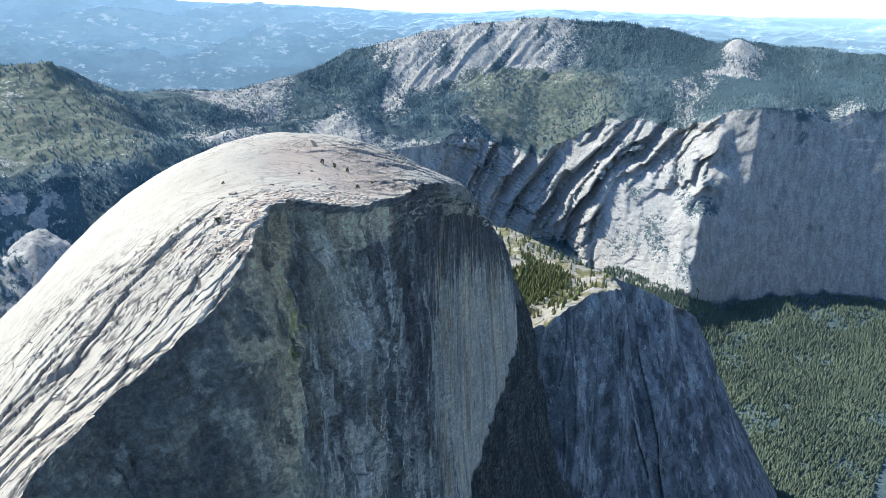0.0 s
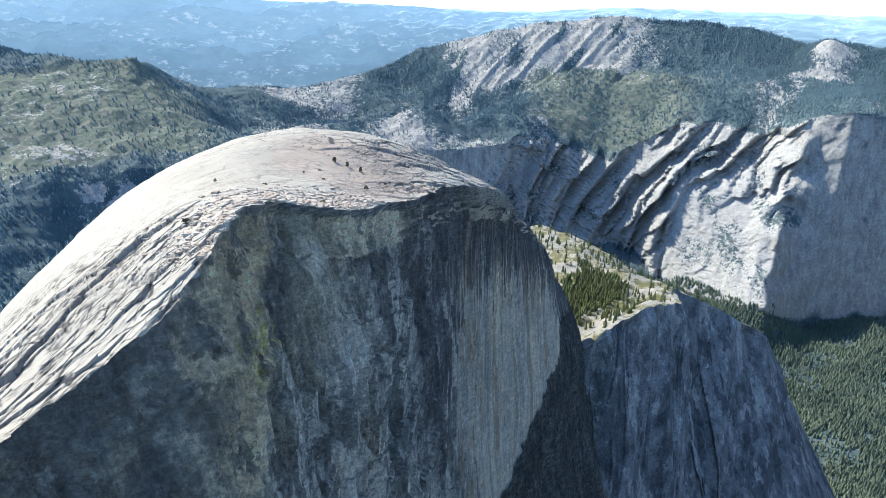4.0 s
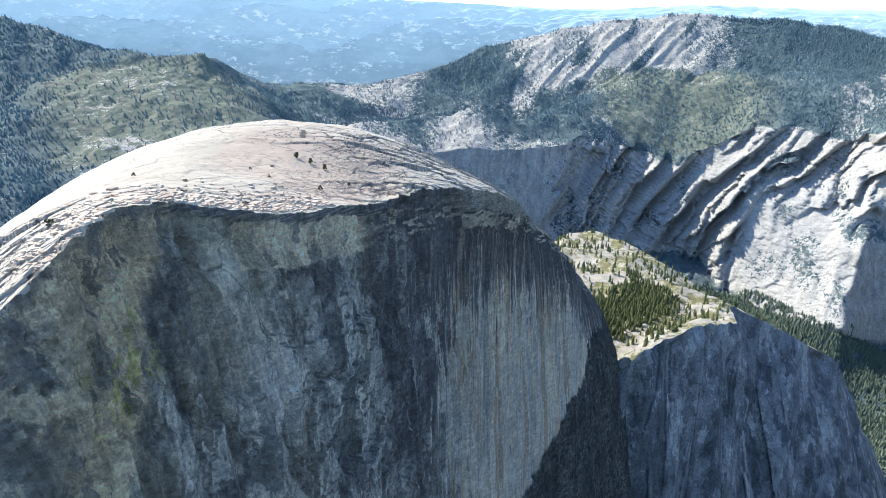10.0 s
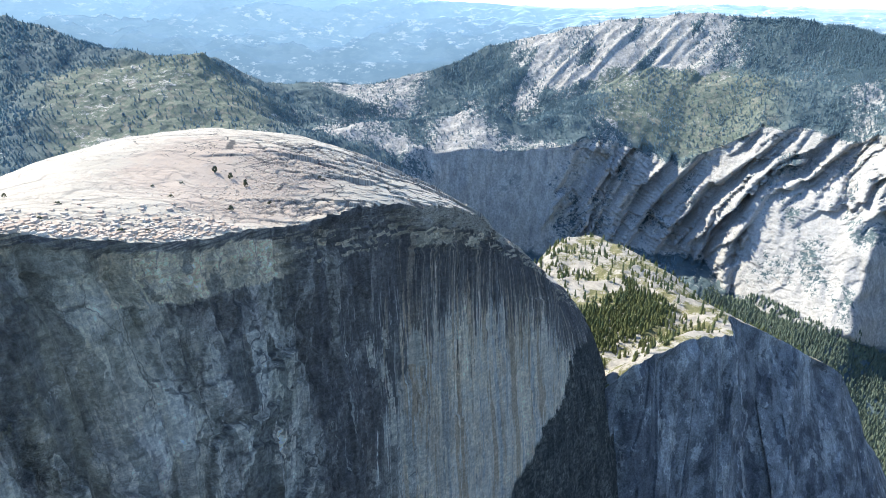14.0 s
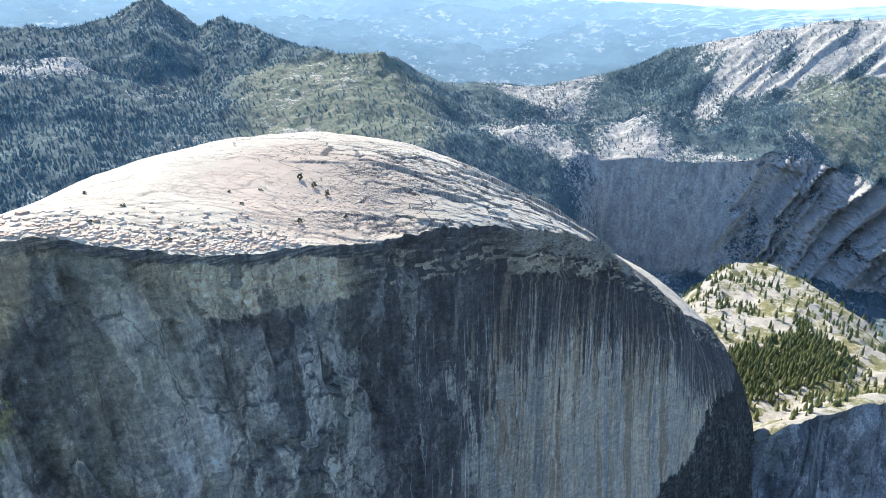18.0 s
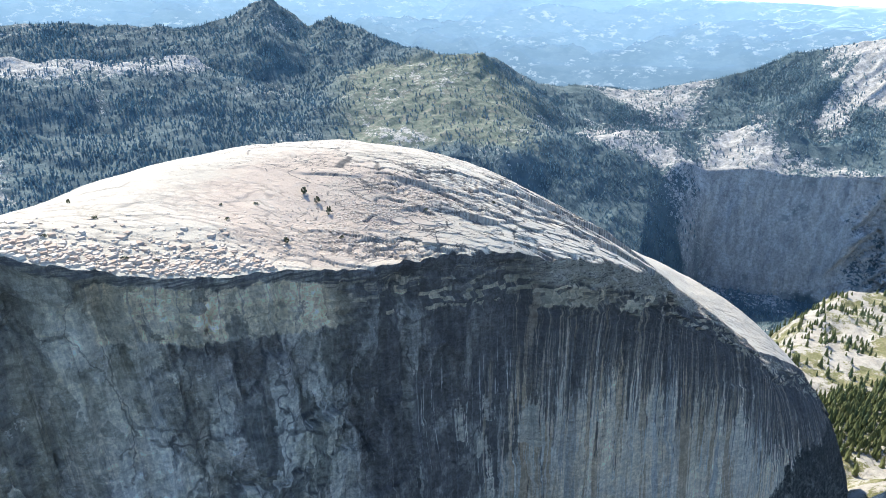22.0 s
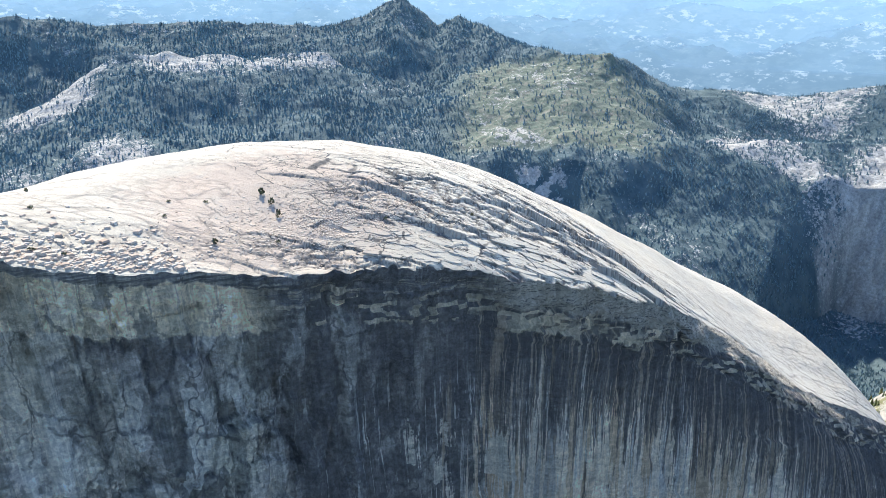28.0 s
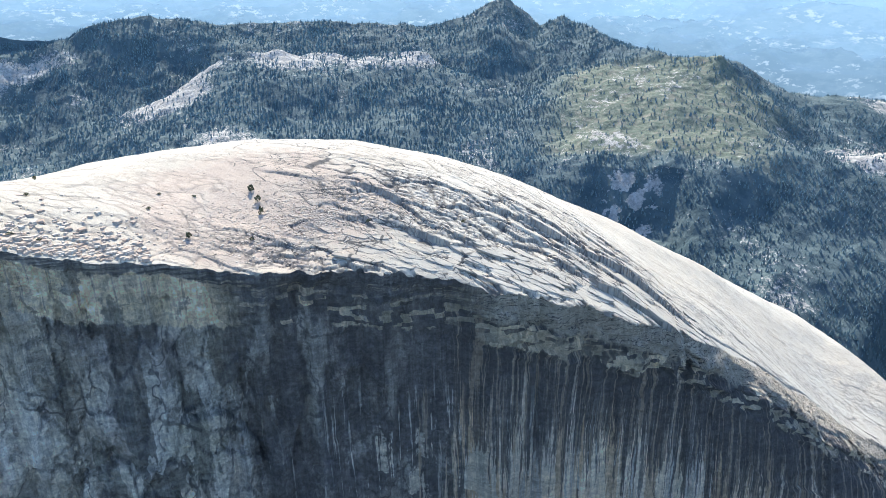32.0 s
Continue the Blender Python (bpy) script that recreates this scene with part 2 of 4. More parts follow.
    tan = n.mix(n.span(mott, 0.47, 0.53), (0.33, 0.275, 0.185), (0.54, 0.45, 0.30))
    tan = n.mix(n.span(n.noise(n.bent((0.0, 0.10, 0.035), 10, 6, 0.6), 1.0, 6, 0.65), 0.56, 0.58, 0, 0.8), tan, (0.10, 0.098, 0.09))
    col = n.mix(n.math("MULTIPLY", prow, 0.85), col, tan)
    # dark water-stained column with rumpled relief
    dark = n.math("MULTIPLY", n.span(yy, -195, -150), n.span(yy, -60, -88))
    dark = n.math("MULTIPLY", dark, n.math("MULTIPLY", n.span(mott, 0.60, 0.50, 0.55, 0.93), n.span(scar, 0.60, 0.55, 0.5, 1.0)))
    dark = n.math("MULTIPLY", dark, n.span(depth, 250, 130, 0.35, 1.0))
    col = n.mix(dark, col, (0.072, 0.069, 0.070))
    # darker colour on the far eastern flank
    col = n.mix(n.math("MULTIPLY", n.span(n.math("ADD", y, n.math("MULTIPLY", depth, 0.25)), -330, -345), n.span(mott, 0.57, 0.53, 0.25, 0.75)), col, (0.095, 0.095, 0.092))
    # pale clean apron on the rounded western end
    limit = n.math("ADD", n.math("ADD", y, n.math("MULTIPLY", wob, 0.6)), n.math("MULTIPLY", n.math("SUBTRACT", 1175, z), 1.7))
    # mask for the shade painted where the face turns into the gully
    gully_shade = n.math("MULTIPLY", n.span(limit, 92, 106), n.span(n.math("ADD", n.math("ADD", z, n.math("MULTIPLY", wob, 0.5)), n.math("MULTIPLY", chip, 30)), 1199, 1193))
    pale = n.math("MULTIPLY", n.span(n.math("ADD", yy, n.math("MULTIPLY", n.math("SUBTRACT", streak, 0.5), 130)), -84, -78), n.math("SUBTRACT", 1.0, gully_shade))
    clean = n.mix(n.span(blot, 0.44, 0.58), (0.50, 0.46, 0.395), (0.60, 0.525, 0.41))
    clean = n.mix(n.span(mott, 0.53, 0.57, 0, 0.45), clean, (0.40, 0.36, 0.30))
    clean = n.mix(n.span(streak, 0.54, 0.56, 0, 0.6), clean, (0.42, 0.34, 0.24))
    run = n.noise(n.bent((0.0, 0.085, 0.0035), 10, 2.0), 1.0, 4, 0.66)
    clean = n.mix(n.span(run, 0.545, 0.575, 0, 0.75), clean, (0.34, 0.255, 0.165))
    clean = n.mix(n.span(run, 0.44, 0.41, 0, 0.7), clean, (0.30, 0.30, 0.295))
    clean = n.mix(1.0, clean, n.span(panel, 0.2, 0.8, 0.86, 1.12), "MULTIPLY")
    col = n.mix(n.math("MULTIPLY", pale, 0.96), col, n.mix(1.0, clean, (0.94, 0.94, 0.94), "MULTIPLY"))
    # drip lines hanging from the dark upper rock, thinning out downwards
    west = n.span(yy, -130, -70, 0, 0.95)
    upper = n.math("MULTIPLY", west, n.span(n.math("ADD", depth, n.math("MULTIPLY", wob, 0.5)), 58, 34, 0, 0.75))
    col = n.mix(upper, col, n.mix(n.span(blot, 0.46, 0.56), (0.12, 0.115, 0.112), (0.215, 0.205, 0.19)))
    reach = n.math("ADD", n.math("ADD", depth, n.math("MULTIPLY", wob, 0.6)), n.span(y, 90, 170, 0, -18))
    bar = n.math("SUBTRACT", streak, n.span(reach, 26, 150, 0.40, 0.68))
    col = n.mix(n.math("MULTIPLY", west, n.span(bar, 0.0, 0.014, 0, 0.88)), col, (0.092, 0.087, 0.085))
    bar = n.math("SUBTRACT", thin, n.span(reach, 26, 170, 0.45, 0.67))
    col = n.mix(n.math("MULTIPLY", west, n.span(bar, 0.0, 0.014, 0, 0.8)), col, (0.070, 0.069, 0.072))
    col = n.mix(n.math("MULTIPLY", pale, n.span(thin, 0.44, 0.42, 0, 0.4)), col, (0.37, 0.30, 0.22))
    # clean slivers between the drips, standing in the dark column
    sliver = n.math("MULTIPLY", n.span(thin, 0.575, 0.59), n.span(n.noise(n.place((0.0, 0.07, 0.016)), 1.0, 5, 0.62), 0.50, 0.53))
    sliver = n.math("MULTIPLY", sliver, n.math("MULTIPLY", n.span(yy, -190, -120), n.span(depth, 38, 90)))
    col = n.mix(n.math("MULTIPLY", sliver, 0.85), col, (0.47, 0.46, 0.42))
    # whole pale flakes in the dark column: height and width of each, blunt below, pointed above
    for fy, fd, wide, tall in ((-97, 150, 2.6, 34), (-73, 102, 5.5, 17), (-101, 112, 3.6, 9), (-99, 90, 1.6, 10), (-118, 94, 1.8, 14), (-86, 176, 2.2, 30)):
        up = n.math("MULTIPLY", n.math("SUBTRACT", fd, depth), 1.0 / tall)
        room = n.math("ADD", n.math("SUBTRACT", wide, n.math("MULTIPLY", up, wide * 0.35)), n.math("ADD", n.math("MULTIPLY", n.math("SUBTRACT", thin, 0.5), 26), n.math("MULTIPLY", n.math("SUBTRACT", chip, 0.5), 12)))
        aside = n.math("ABSOLUTE", n.math("SUBTRACT", n.math("ADD", y, n.math("MULTIPLY", up, 0.8)), fy))
        there = n.math("MULTIPLY", n.span(n.math("SUBTRACT", aside, room), 0.25, -0.25), n.math("MULTIPLY", n.span(up, -0.62, -0.58), n.span(n.math("ADD", up, n.math("MULTIPLY", n.math("SUBTRACT", thin, 0.5), 4)), 1.05, 0.95)))
        col = n.mix(n.math("MULTIPLY", there, 0.75), col, (0.40, 0.375, 0.32))
    faint = n.math("MULTIPLY", n.span(yy, -60, -160), n.span(streak, 0.55, 0.57, 0, 0.32))
    col = n.mix(n.math("MULTIPLY", faint, n.span(blot, 0.44, 0.54)), col, (0.09, 0.092, 0.10))
    # bedded roof under the rim coloured darker, then a pale fresh band of blocks
    edge = n.math("ADD", depth, n.math("MULTIPLY", n.math("SUBTRACT", n.noise(n.place((0.05, 0.07, 0.04)), 1.0, 8, 0.74), 0.5), 10))
    edge = n.math("ADD", edge, n.math("MULTIPLY", wob, 0.16))
    block = n.cells(n.bent((0.0, 0.20, 0.48), 4, 0.8), 1.0, "F1", "Color", "CHEBYCHEV", 0.45)
    whole = n.math("MULTIPLY", n.span(n.math("ADD", y, n.math("MULTIPLY", wob, 0.15)), -264, -261), n.span(y, -168, -182))
    broken = n.math("MULTIPLY", n.span(y, -185, -160), n.span(block, 0.60, 0.63, 0, 0.8))
    tail = n.math("MULTIPLY", n.math("MULTIPLY", n.span(y, -78, -66), n.span(y, 12, -6)), n.math("MULTIPLY", n.span(edge, 16, 18), n.span(block, 0.35, 0.42, 0.15, 0.75)))
    band = n.math("MULTIPLY", n.span(edge, 4, 5.5), n.span(edge, 27, 25.5))
    band = n.math("MULTIPLY", band, n.math("MAXIMUM", whole, n.math("MAXIMUM", n.math("MULTIPLY", broken, n.span(depth, 30, 27)), tail)))
    band = n.math("MULTIPLY", band, n.span(block, 0.10, 0.4, 0.8, 1.0))
    fresh = n.mix(n.span(blot, 0.46, 0.54), (0.40, 0.36, 0.275), (0.56, 0.49, 0.37))
    fresh = n.mix(1.0, fresh, n.span(flake, 0.2, 0.8, 0.72, 1.15), "MULTIPLY")
    fresh = n.mix(n.span(mott, 0.42, 0.40, 0, 0.7), fresh, (0.13, 0.126, 0.115))
    fresh = n.mix(n.span(n.noise(n.place((0.0, 0.5, 0.03)), 1.0, 3, 0.6), 0.58, 0.61, 0, 0.6), fresh, (0.20, 0.19, 0.17))
    col = n.mix(band, col, fresh)
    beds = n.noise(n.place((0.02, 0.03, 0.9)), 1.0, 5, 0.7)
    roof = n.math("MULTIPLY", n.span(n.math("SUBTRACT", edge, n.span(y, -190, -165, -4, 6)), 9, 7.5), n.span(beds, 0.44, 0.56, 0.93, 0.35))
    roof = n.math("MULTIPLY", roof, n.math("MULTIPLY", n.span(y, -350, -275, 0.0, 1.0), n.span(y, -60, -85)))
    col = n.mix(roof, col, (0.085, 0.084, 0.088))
    roll = n.math("MULTIPLY", n.span(edge, 15, 12), n.math("MULTIPLY", n.span(y, -88, -62), n.span(y, 300, 200)))
    leaf = n.noise(n.bent((0.05, 0.05, 0.55), 12, 5, 0.1), 1.0, 4, 0.6)
    col = n.mix(roll, col, n.mix(n.span(n.math("ABSOLUTE", n.math("SUBTRACT", leaf, 0.5)), 0.004, 0.02), (0.06, 0.06, 0.06), (0.30, 0.272, 0.225)))
    # yellow-green lichen on the eastern corner and under the pale band
    ly = n.math("ADD", y, n.math("MULTIPLY", wob, 0.3))
    lich = n.math("MULTIPLY", n.span(ly, -345, -334), n.span(ly, -300, -314))
    lich = n.math("MULTIPLY", lich, n.math("MULTIPLY", n.span(depth, 26, 34), n.span(depth, 66, 52)))
    lich = n.math("MULTIPLY", lich, n.span(n.noise(n.place((0.12, 0.12, 0.06)), 1.0, 7, 0.70), 0.52, 0.54))
    col = n.mix(n.math("MULTIPLY", lich, 0.75), col, (0.31, 0.285, 0.10))
    # the gully's deep shade, painted near-black beyond the apron
    col = n.mix(n.math("MULTIPLY", gully_shade, n.span(chip, 0.40, 0.62, 0.97, 0.78)), col, (0.026, 0.029, 0.028))
    ripple = n.noise(n.bent((0.03, 0.055, 0.40), 22, 7, 0.28), 1.0, 5, 0.68)
    stroke = n.noise(n.place((0.0, 0.7, 0.022)), 1.0, 4, 0.68)
    tone = n.math("MULTIPLY", n.span(chip, 0.36, 0.64, 1.56, 2.2), n.span(grain, 0.43, 0.57, 0.84, 1.17))
    tone = n.math("MULTIPLY", tone, n.math("MULTIPLY", n.span(ripple, 0.42, 0.58, 0.91, 1.09), n.span(stroke, 0.42, 0.58, 0.90, 1.10)))
    col = n.mix(n.span(pale, 0.0, 1.0, 1.0, 0.6), col, tone, "MULTIPLY")
    col = n.mix(1.0, col, (1.06, 1.0, 0.93), "MULTIPLY")
    # creased relief: thin ribs running slantwise
    flow = n.noise(n.bent((0.05, 0.045, 0.10), 25, 24, 0.45), 1.0, 5, 0.6)
    crease = n.span(n.math("ABSOLUTE", n.math("SUBTRACT", flow, 0.5)), 0.0, 0.045, 1.0, 0.0)
    high = n.math("ADD", n.math("MULTIPLY", mott, 2.2), n.math("ADD", n.math("MULTIPLY", chip, 1.9), grain))
    fine = n.noise(n.bent((0.5, 0.5, 0.75), 3, 3, 0.6), 1.0, 5, 0.7)
    n.bump(n.math("ADD", n.math("ADD", high, n.math("MULTIPLY", crease, 0.6)), n.math("ADD", n.math("MULTIPLY", fine, 0.4), n.math("MULTIPLY", ripple, 1.6))), 1.0, 4.2)
    return n.done(col, 0.88, 0.25)


def granite_wall():
    """Cleaner panelled granite of the lower buttress."""
    n = Nodes("panelled_granite")
    p = n.place()
    blot = n.noise(n.place((0.016, 0.016, 0.007)), 1.0, 8, 0.66, 0.5)
    panel = n.cells(n.bent((0.014, 0.014, 0.005), 40, 60, 0.35), 1.0, "F1", "Color")
    slant = n.noise(n.bent((0.026, 0.026, 0.006), 40, 30, 0.5), 1.0, 6, 0.62)
    mott = n.noise(n.bent((0.045, 0.045, 0.030), 30, 20, 0.4), 1.0, 9, 0.68)
    grain = n.noise(p, 0.35, 6, 0.72)
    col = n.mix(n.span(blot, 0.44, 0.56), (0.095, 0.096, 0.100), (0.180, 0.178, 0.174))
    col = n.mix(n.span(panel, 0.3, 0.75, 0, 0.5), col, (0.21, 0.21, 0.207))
    col = n.mix(n.span(slant, 0.575, 0.59, 0, 0.65), col, (0.36, 0.345, 0.315))
    col = n.mix(n.span(slant, 0.43, 0.415, 0, 0.7), col, (0.06, 0.063, 0.068))
    col = n.mix(n.span(mott, 0.40, 0.39, 0, 0.5), col, (0.06, 0.063, 0.064))
    col = n.mix(n.span(mott, 0.62, 0.63, 0, 0.5), col, (0.33, 0.32, 0.30))
    col = n.mix(1.0, col, n.math("MULTIPLY", n.span(grain, 0.36, 0.64, 0.7, 1.3), n.span(mott, 0.38, 0.62, 0.75, 1.3)), "MULTIPLY")
    n.bump(n.math("ADD", n.math("MULTIPLY", mott, 2.0), grain), 1.0, 2.5)
    return n.done(col, 0.88, 0.25)


def rubble_mat():
    n = Nodes("granite_rubble")
    col = n.mix(n.island(), (0.30, 0.225, 0.165), (0.46, 0.395, 0.315))
    return n.done(col, 0.93, 0.2)


def terrain_mat():
    n = Nodes("wild_ground")
    p = n.place()
    rock = n.attr("rock")
    mead = n.attr("meadow")
    tiny, mid = n.noise(p, 0.045, 6, 0.68), n.noise(p, 0.011, 5, 0.6)
    # blue cast of the soil is distance haze put into its colour
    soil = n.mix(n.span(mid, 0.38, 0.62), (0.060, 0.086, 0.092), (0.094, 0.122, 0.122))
    soil = n.mix(n.span(tiny, 0.60, 0.66, 0, 0.28), soil, (0.20, 0.195, 0.17))
    grass = n.mix(n.span(tiny, 0.40, 0.62), (0.104, 0.124, 0.092), (0.164, 0.172, 0.128))
    grass = n.mix(n.span(n.noise(p, 0.02, 5, 0.7), 0.50, 0.68, 0, 0.6), grass, (0.225, 0.195, 0.150))
    col = n.mix(mead, soil, grass)
    stone = n.mix(n.span(n.noise(n.place((0.03, 0.03, 0.012)), 1.0, 9, 0.70, 0.4), 0.40, 0.62), (0.285, 0.268, 0.236), (0.395, 0.368, 0.322))
    stone = n.mix(n.span(n.noise(n.place((0.11, 0.11, 0.03)), 1.0, 7, 0.70), 0.56, 0.66, 0, 0.5), stone, (0.20, 0.195, 0.185))
    stone = n.mix(n.span(n.noise(n.place((0.03, 0.03, 0.004)), 1.0, 5, 0.65), 0.54, 0.60, 0, 0.45), stone, (0.17, 0.17, 0.168))
    stone = n.mix(n.math("MULTIPLY", n.attr("clean"), 0.85), stone, n.mix(n.span(tiny, 0.4, 0.65), (0.41, 0.388, 0.348), (0.345, 0.326, 0.295)))
    stone = n.mix(1.0, stone, n.span(n.noise(p, 0.09, 7, 0.75), 0.36, 0.62, 0.78, 1.15), "MULTIPLY")
    bare = n.math("ADD", rock, n.math("MULTIPLY", n.math("SUBTRACT", n.noise(p, 0.045, 8, 0.80), 0.5), 2.2))
    bare = n.math("MAXIMUM", n.span(bare, 0.44, 0.54), n.math("MULTIPLY", n.span(n.steep(), 0.50, 0.36), n.span(rock, 0.25, 0.5)))
    col = n.mix(bare, col, stone)
    n.bump(n.math("ADD", tiny, n.math("MULTIPLY", mid, 2)), 0.7, 7.0)
    return n.done(col, 0.95, 0.15)


def ledge_mat():
    """Bare granite, gravel and dry grass on the buttress."""
    n = Nodes("rocky_meadow")
    p = n.place()
    rock = n.attr("rock")
    big, mid, tiny = n.noise(p, 0.016, 5, 0.6), n.noise(p, 0.06, 7, 0.72), n.noise(p, 0.35, 5, 0.7)
    grass = n.mix(n.span(mid, 0.40, 0.60), (0.115, 0.112, 0.048), (0.190, 0.170, 0.085))
    grass = n.mix(n.span(tiny, 0.52, 0.66, 0, 0.6), grass, (0.17, 0.14, 0.09))
    stone = n.mix(n.span(mid, 0.38, 0.62), (0.25, 0.225, 0.185), (0.33, 0.30, 0.245))
    stone = n.mix(n.span(tiny, 0.50, 0.68, 0, 0.6), stone, (0.22, 0.195, 0.16))
    share = n.math("ADD", rock, n.math("ADD", n.math("MULTIPLY", n.math("SUBTRACT", mid, 0.5), 1.8), n.math("ADD", n.math("MULTIPLY", n.math("SUBTRACT", tiny, 0.5), 1.3), n.math("MULTIPLY", n.math("SUBTRACT", big, 0.5), 1.2))))
    col = n.mix(n.span(share, 0.40, 0.50), grass, stone)
    n.bump(n.math("ADD", tiny, n.math("MULTIPLY", mid, 2)), 0.8, 2.0)
    return n.done(col, 0.95, 0.15)


def far_mat():
    n = Nodes("hazy_distance")
    q = n.place((1, 1, 2.6))
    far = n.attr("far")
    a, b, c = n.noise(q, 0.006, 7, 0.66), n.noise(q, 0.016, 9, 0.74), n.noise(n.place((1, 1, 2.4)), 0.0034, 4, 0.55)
    # haze painted in: bluer and paler the further off
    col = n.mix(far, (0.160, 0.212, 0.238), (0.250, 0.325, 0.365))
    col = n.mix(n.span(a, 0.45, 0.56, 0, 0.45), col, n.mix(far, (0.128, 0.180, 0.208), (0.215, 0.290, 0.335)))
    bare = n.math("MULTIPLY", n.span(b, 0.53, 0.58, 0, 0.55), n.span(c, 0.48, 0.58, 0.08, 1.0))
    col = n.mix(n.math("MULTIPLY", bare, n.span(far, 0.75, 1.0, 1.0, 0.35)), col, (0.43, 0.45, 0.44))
    # slopes glow in the same colour to stand for lit haze
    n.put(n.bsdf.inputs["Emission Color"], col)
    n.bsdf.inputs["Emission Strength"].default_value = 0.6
    return n.done(col, 1.0, 0.0)


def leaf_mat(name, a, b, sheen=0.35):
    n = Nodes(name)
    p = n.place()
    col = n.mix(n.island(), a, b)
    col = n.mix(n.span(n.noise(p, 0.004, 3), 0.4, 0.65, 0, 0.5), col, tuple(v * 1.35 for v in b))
    # blue-tinted sheen lays a veil of haze over the canopy
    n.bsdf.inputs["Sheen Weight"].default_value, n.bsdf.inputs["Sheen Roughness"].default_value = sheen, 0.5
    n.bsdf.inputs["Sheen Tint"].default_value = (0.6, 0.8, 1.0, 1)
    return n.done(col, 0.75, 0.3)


def crown_mat(name, a, b):
    n = Nodes(name)
    col = n.mix(n.rand(), a, b)
    col = n.mix(n.span(n.noise(n.place(), 0.8, 3), 0.45, 0.7, 0, 0.6), col, tuple(v * 1.5 for v in b))
    return n.done(col, 0.7, 0.3)


def bark_mat():
    n = Nodes("pine_bark")
    col = n.mix(n.noise(n.place((3, 3, 0.5)), 1.0, 4), (0.10, 0.065, 0.045), (0.20, 0.15, 0.115))
    return n.done(col, 0.95, 0.1)


TOP, FACE, WALL, RUBBLE = granite_top(), granite_face(), granite_wall(), rubble_mat()
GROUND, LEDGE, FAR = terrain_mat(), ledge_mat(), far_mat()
# far needles blued and lightened: haze put into the base colour
LEAF = leaf_mat("hazed_needles", (0.076, 0.116, 0.124), (0.122, 0.168, 0.168))
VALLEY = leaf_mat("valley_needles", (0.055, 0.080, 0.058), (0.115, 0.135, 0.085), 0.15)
CROWN, BARK = crown_mat("pine_crown", (0.035, 0.058, 0.022), (0.085, 0.10, 0.036)), bark_mat()
YOUNG = leaf_mat("young_needles", (0.050, 0.066, 0.020), (0.105, 0.108, 0.036), 0.0)
SCRUB = crown_mat("scrub_leaves", (0.05, 0.055, 0.028), (0.105, 0.10, 0.052))


# ---- building helpers ----
def mesh_of(name, verts, faces, mat, flat=False, attrs=None):
    me = bpy.data.meshes.new(name)
    verts, faces = np.asarray(verts, np.float32), np.asarray(faces, np.int32)
    k = faces.shape[1]
    me.vertices.add(len(verts))
    me.vertices.foreach_set("co", verts.ravel())
    me.loops.add(faces.size)
    me.loops.foreach_set("vertex_index", faces.ravel())
    me.polygons.add(len(faces))
    me.polygons.foreach_set("loop_start", np.arange(0, faces.size, k, dtype=np.int32))
    me.polygons.foreach_set("use_smooth", np.full(len(faces), not flat))
    for key, values in (attrs or {}).items():
        me.attributes.new(key, "FLOAT", "POINT").data.foreach_set("value", np.asarray(values, np.float32).ravel())
    me.materials.append(mat)
    me.update(calc_edges=True)
    return me


def grid_faces(rows, cols, flip=False):
    i = (np.arange(rows - 1)[:, None] * cols + np.arange(cols - 1)[None]).ravel()
    f = np.stack([i, i + 1, i + cols + 1, i + cols], 1)
    return f[:, ::-1] if flip else f


def part(name, me, parent, label=""):
    ob = new(name, me)
    ob.parent = parent
    return tagged(ob, label) if label else ob


def thing(name, place=(0, 0, 0)):
    ob = new(name)
    ob.location = place
    return ob


# ---- the dome's form ----
def dome_height(x, y):
    """Height of the smooth granite cap."""
    back = np.clip(-120 - x, 0, 999)
    X, Y = (np.maximum(x, -120) - 30) / 150, (y + 180) / 200
    z = (1497.6 + 12.5 * Y - 41.4 * Y ** 2 - 13.5 * Y ** 3 + 5.3 * Y ** 4
         - 11.6 * X - 19.5 * X * Y + 42.3 * X * Y ** 2 - 8.3 * X * Y ** 3
         - 81.8 * X ** 2 - 18.2 * X ** 2 * Y - 2.3 * X ** 2 * Y ** 2 + 31.2 * X ** 3 - 8.4 * X ** 3 * Y + 21.2 * X ** 4)
    for amp, a, b, w in ((16.5, 60, -295, 38), (-9.6, 75, -165, 45), (-15.4, 118, 219, 70), (-9.8, 30, -390, 35), (1.9, 100, -80, 50), (15.1, 150, 140, 55), (38.4, 60, 290, 90), (-5.6, 190, 250, 70)):
        z = z + amp * np.exp(-((x - a) ** 2 + (y - b) ** 2) / (2 * w * w))
    for amp, a, b in ((4.7, 0, 60), (11.1, 0, 120), (7.7, 0, 180), (7.3, 0, 240), (2.9, 0, 300), (-4.6, 50, 60), (-2.3, 50, 120), (2.4, 100, 0), (-3.3, 100, 60), (-6.9, 100, 120), (-4.8, 100, 180),
                      (-6.8, 100, 240), (-6.6, 100, 300), (7.7, 150, 0), (4.2, 150, 60), (-2.6, 150, 120), (-2.7, 150, 180), (6.5, 150, 300), (6.4, 150, 360),
                      (-3.9, 200, 60), (-4.5, 200, 120), (-5.1, 200, 180), (13.0, 200, 300), (10.9, 200, 360)):
        z = z + amp * np.exp(-((x - a) ** 2 + (y - b) ** 2) / 4050)
    z = z + 6.5 * np.exp(-((x - 76) / 17) ** 2 - ((y + 326) / 34) ** 2)
    z = z - 0.012 * np.clip(-400 - y, 0, 999) ** 2 - 0.75 * back - 0.0012 * back ** 2 - 0.006 * np.clip(y - 300, 0, 999) ** 2
    return z


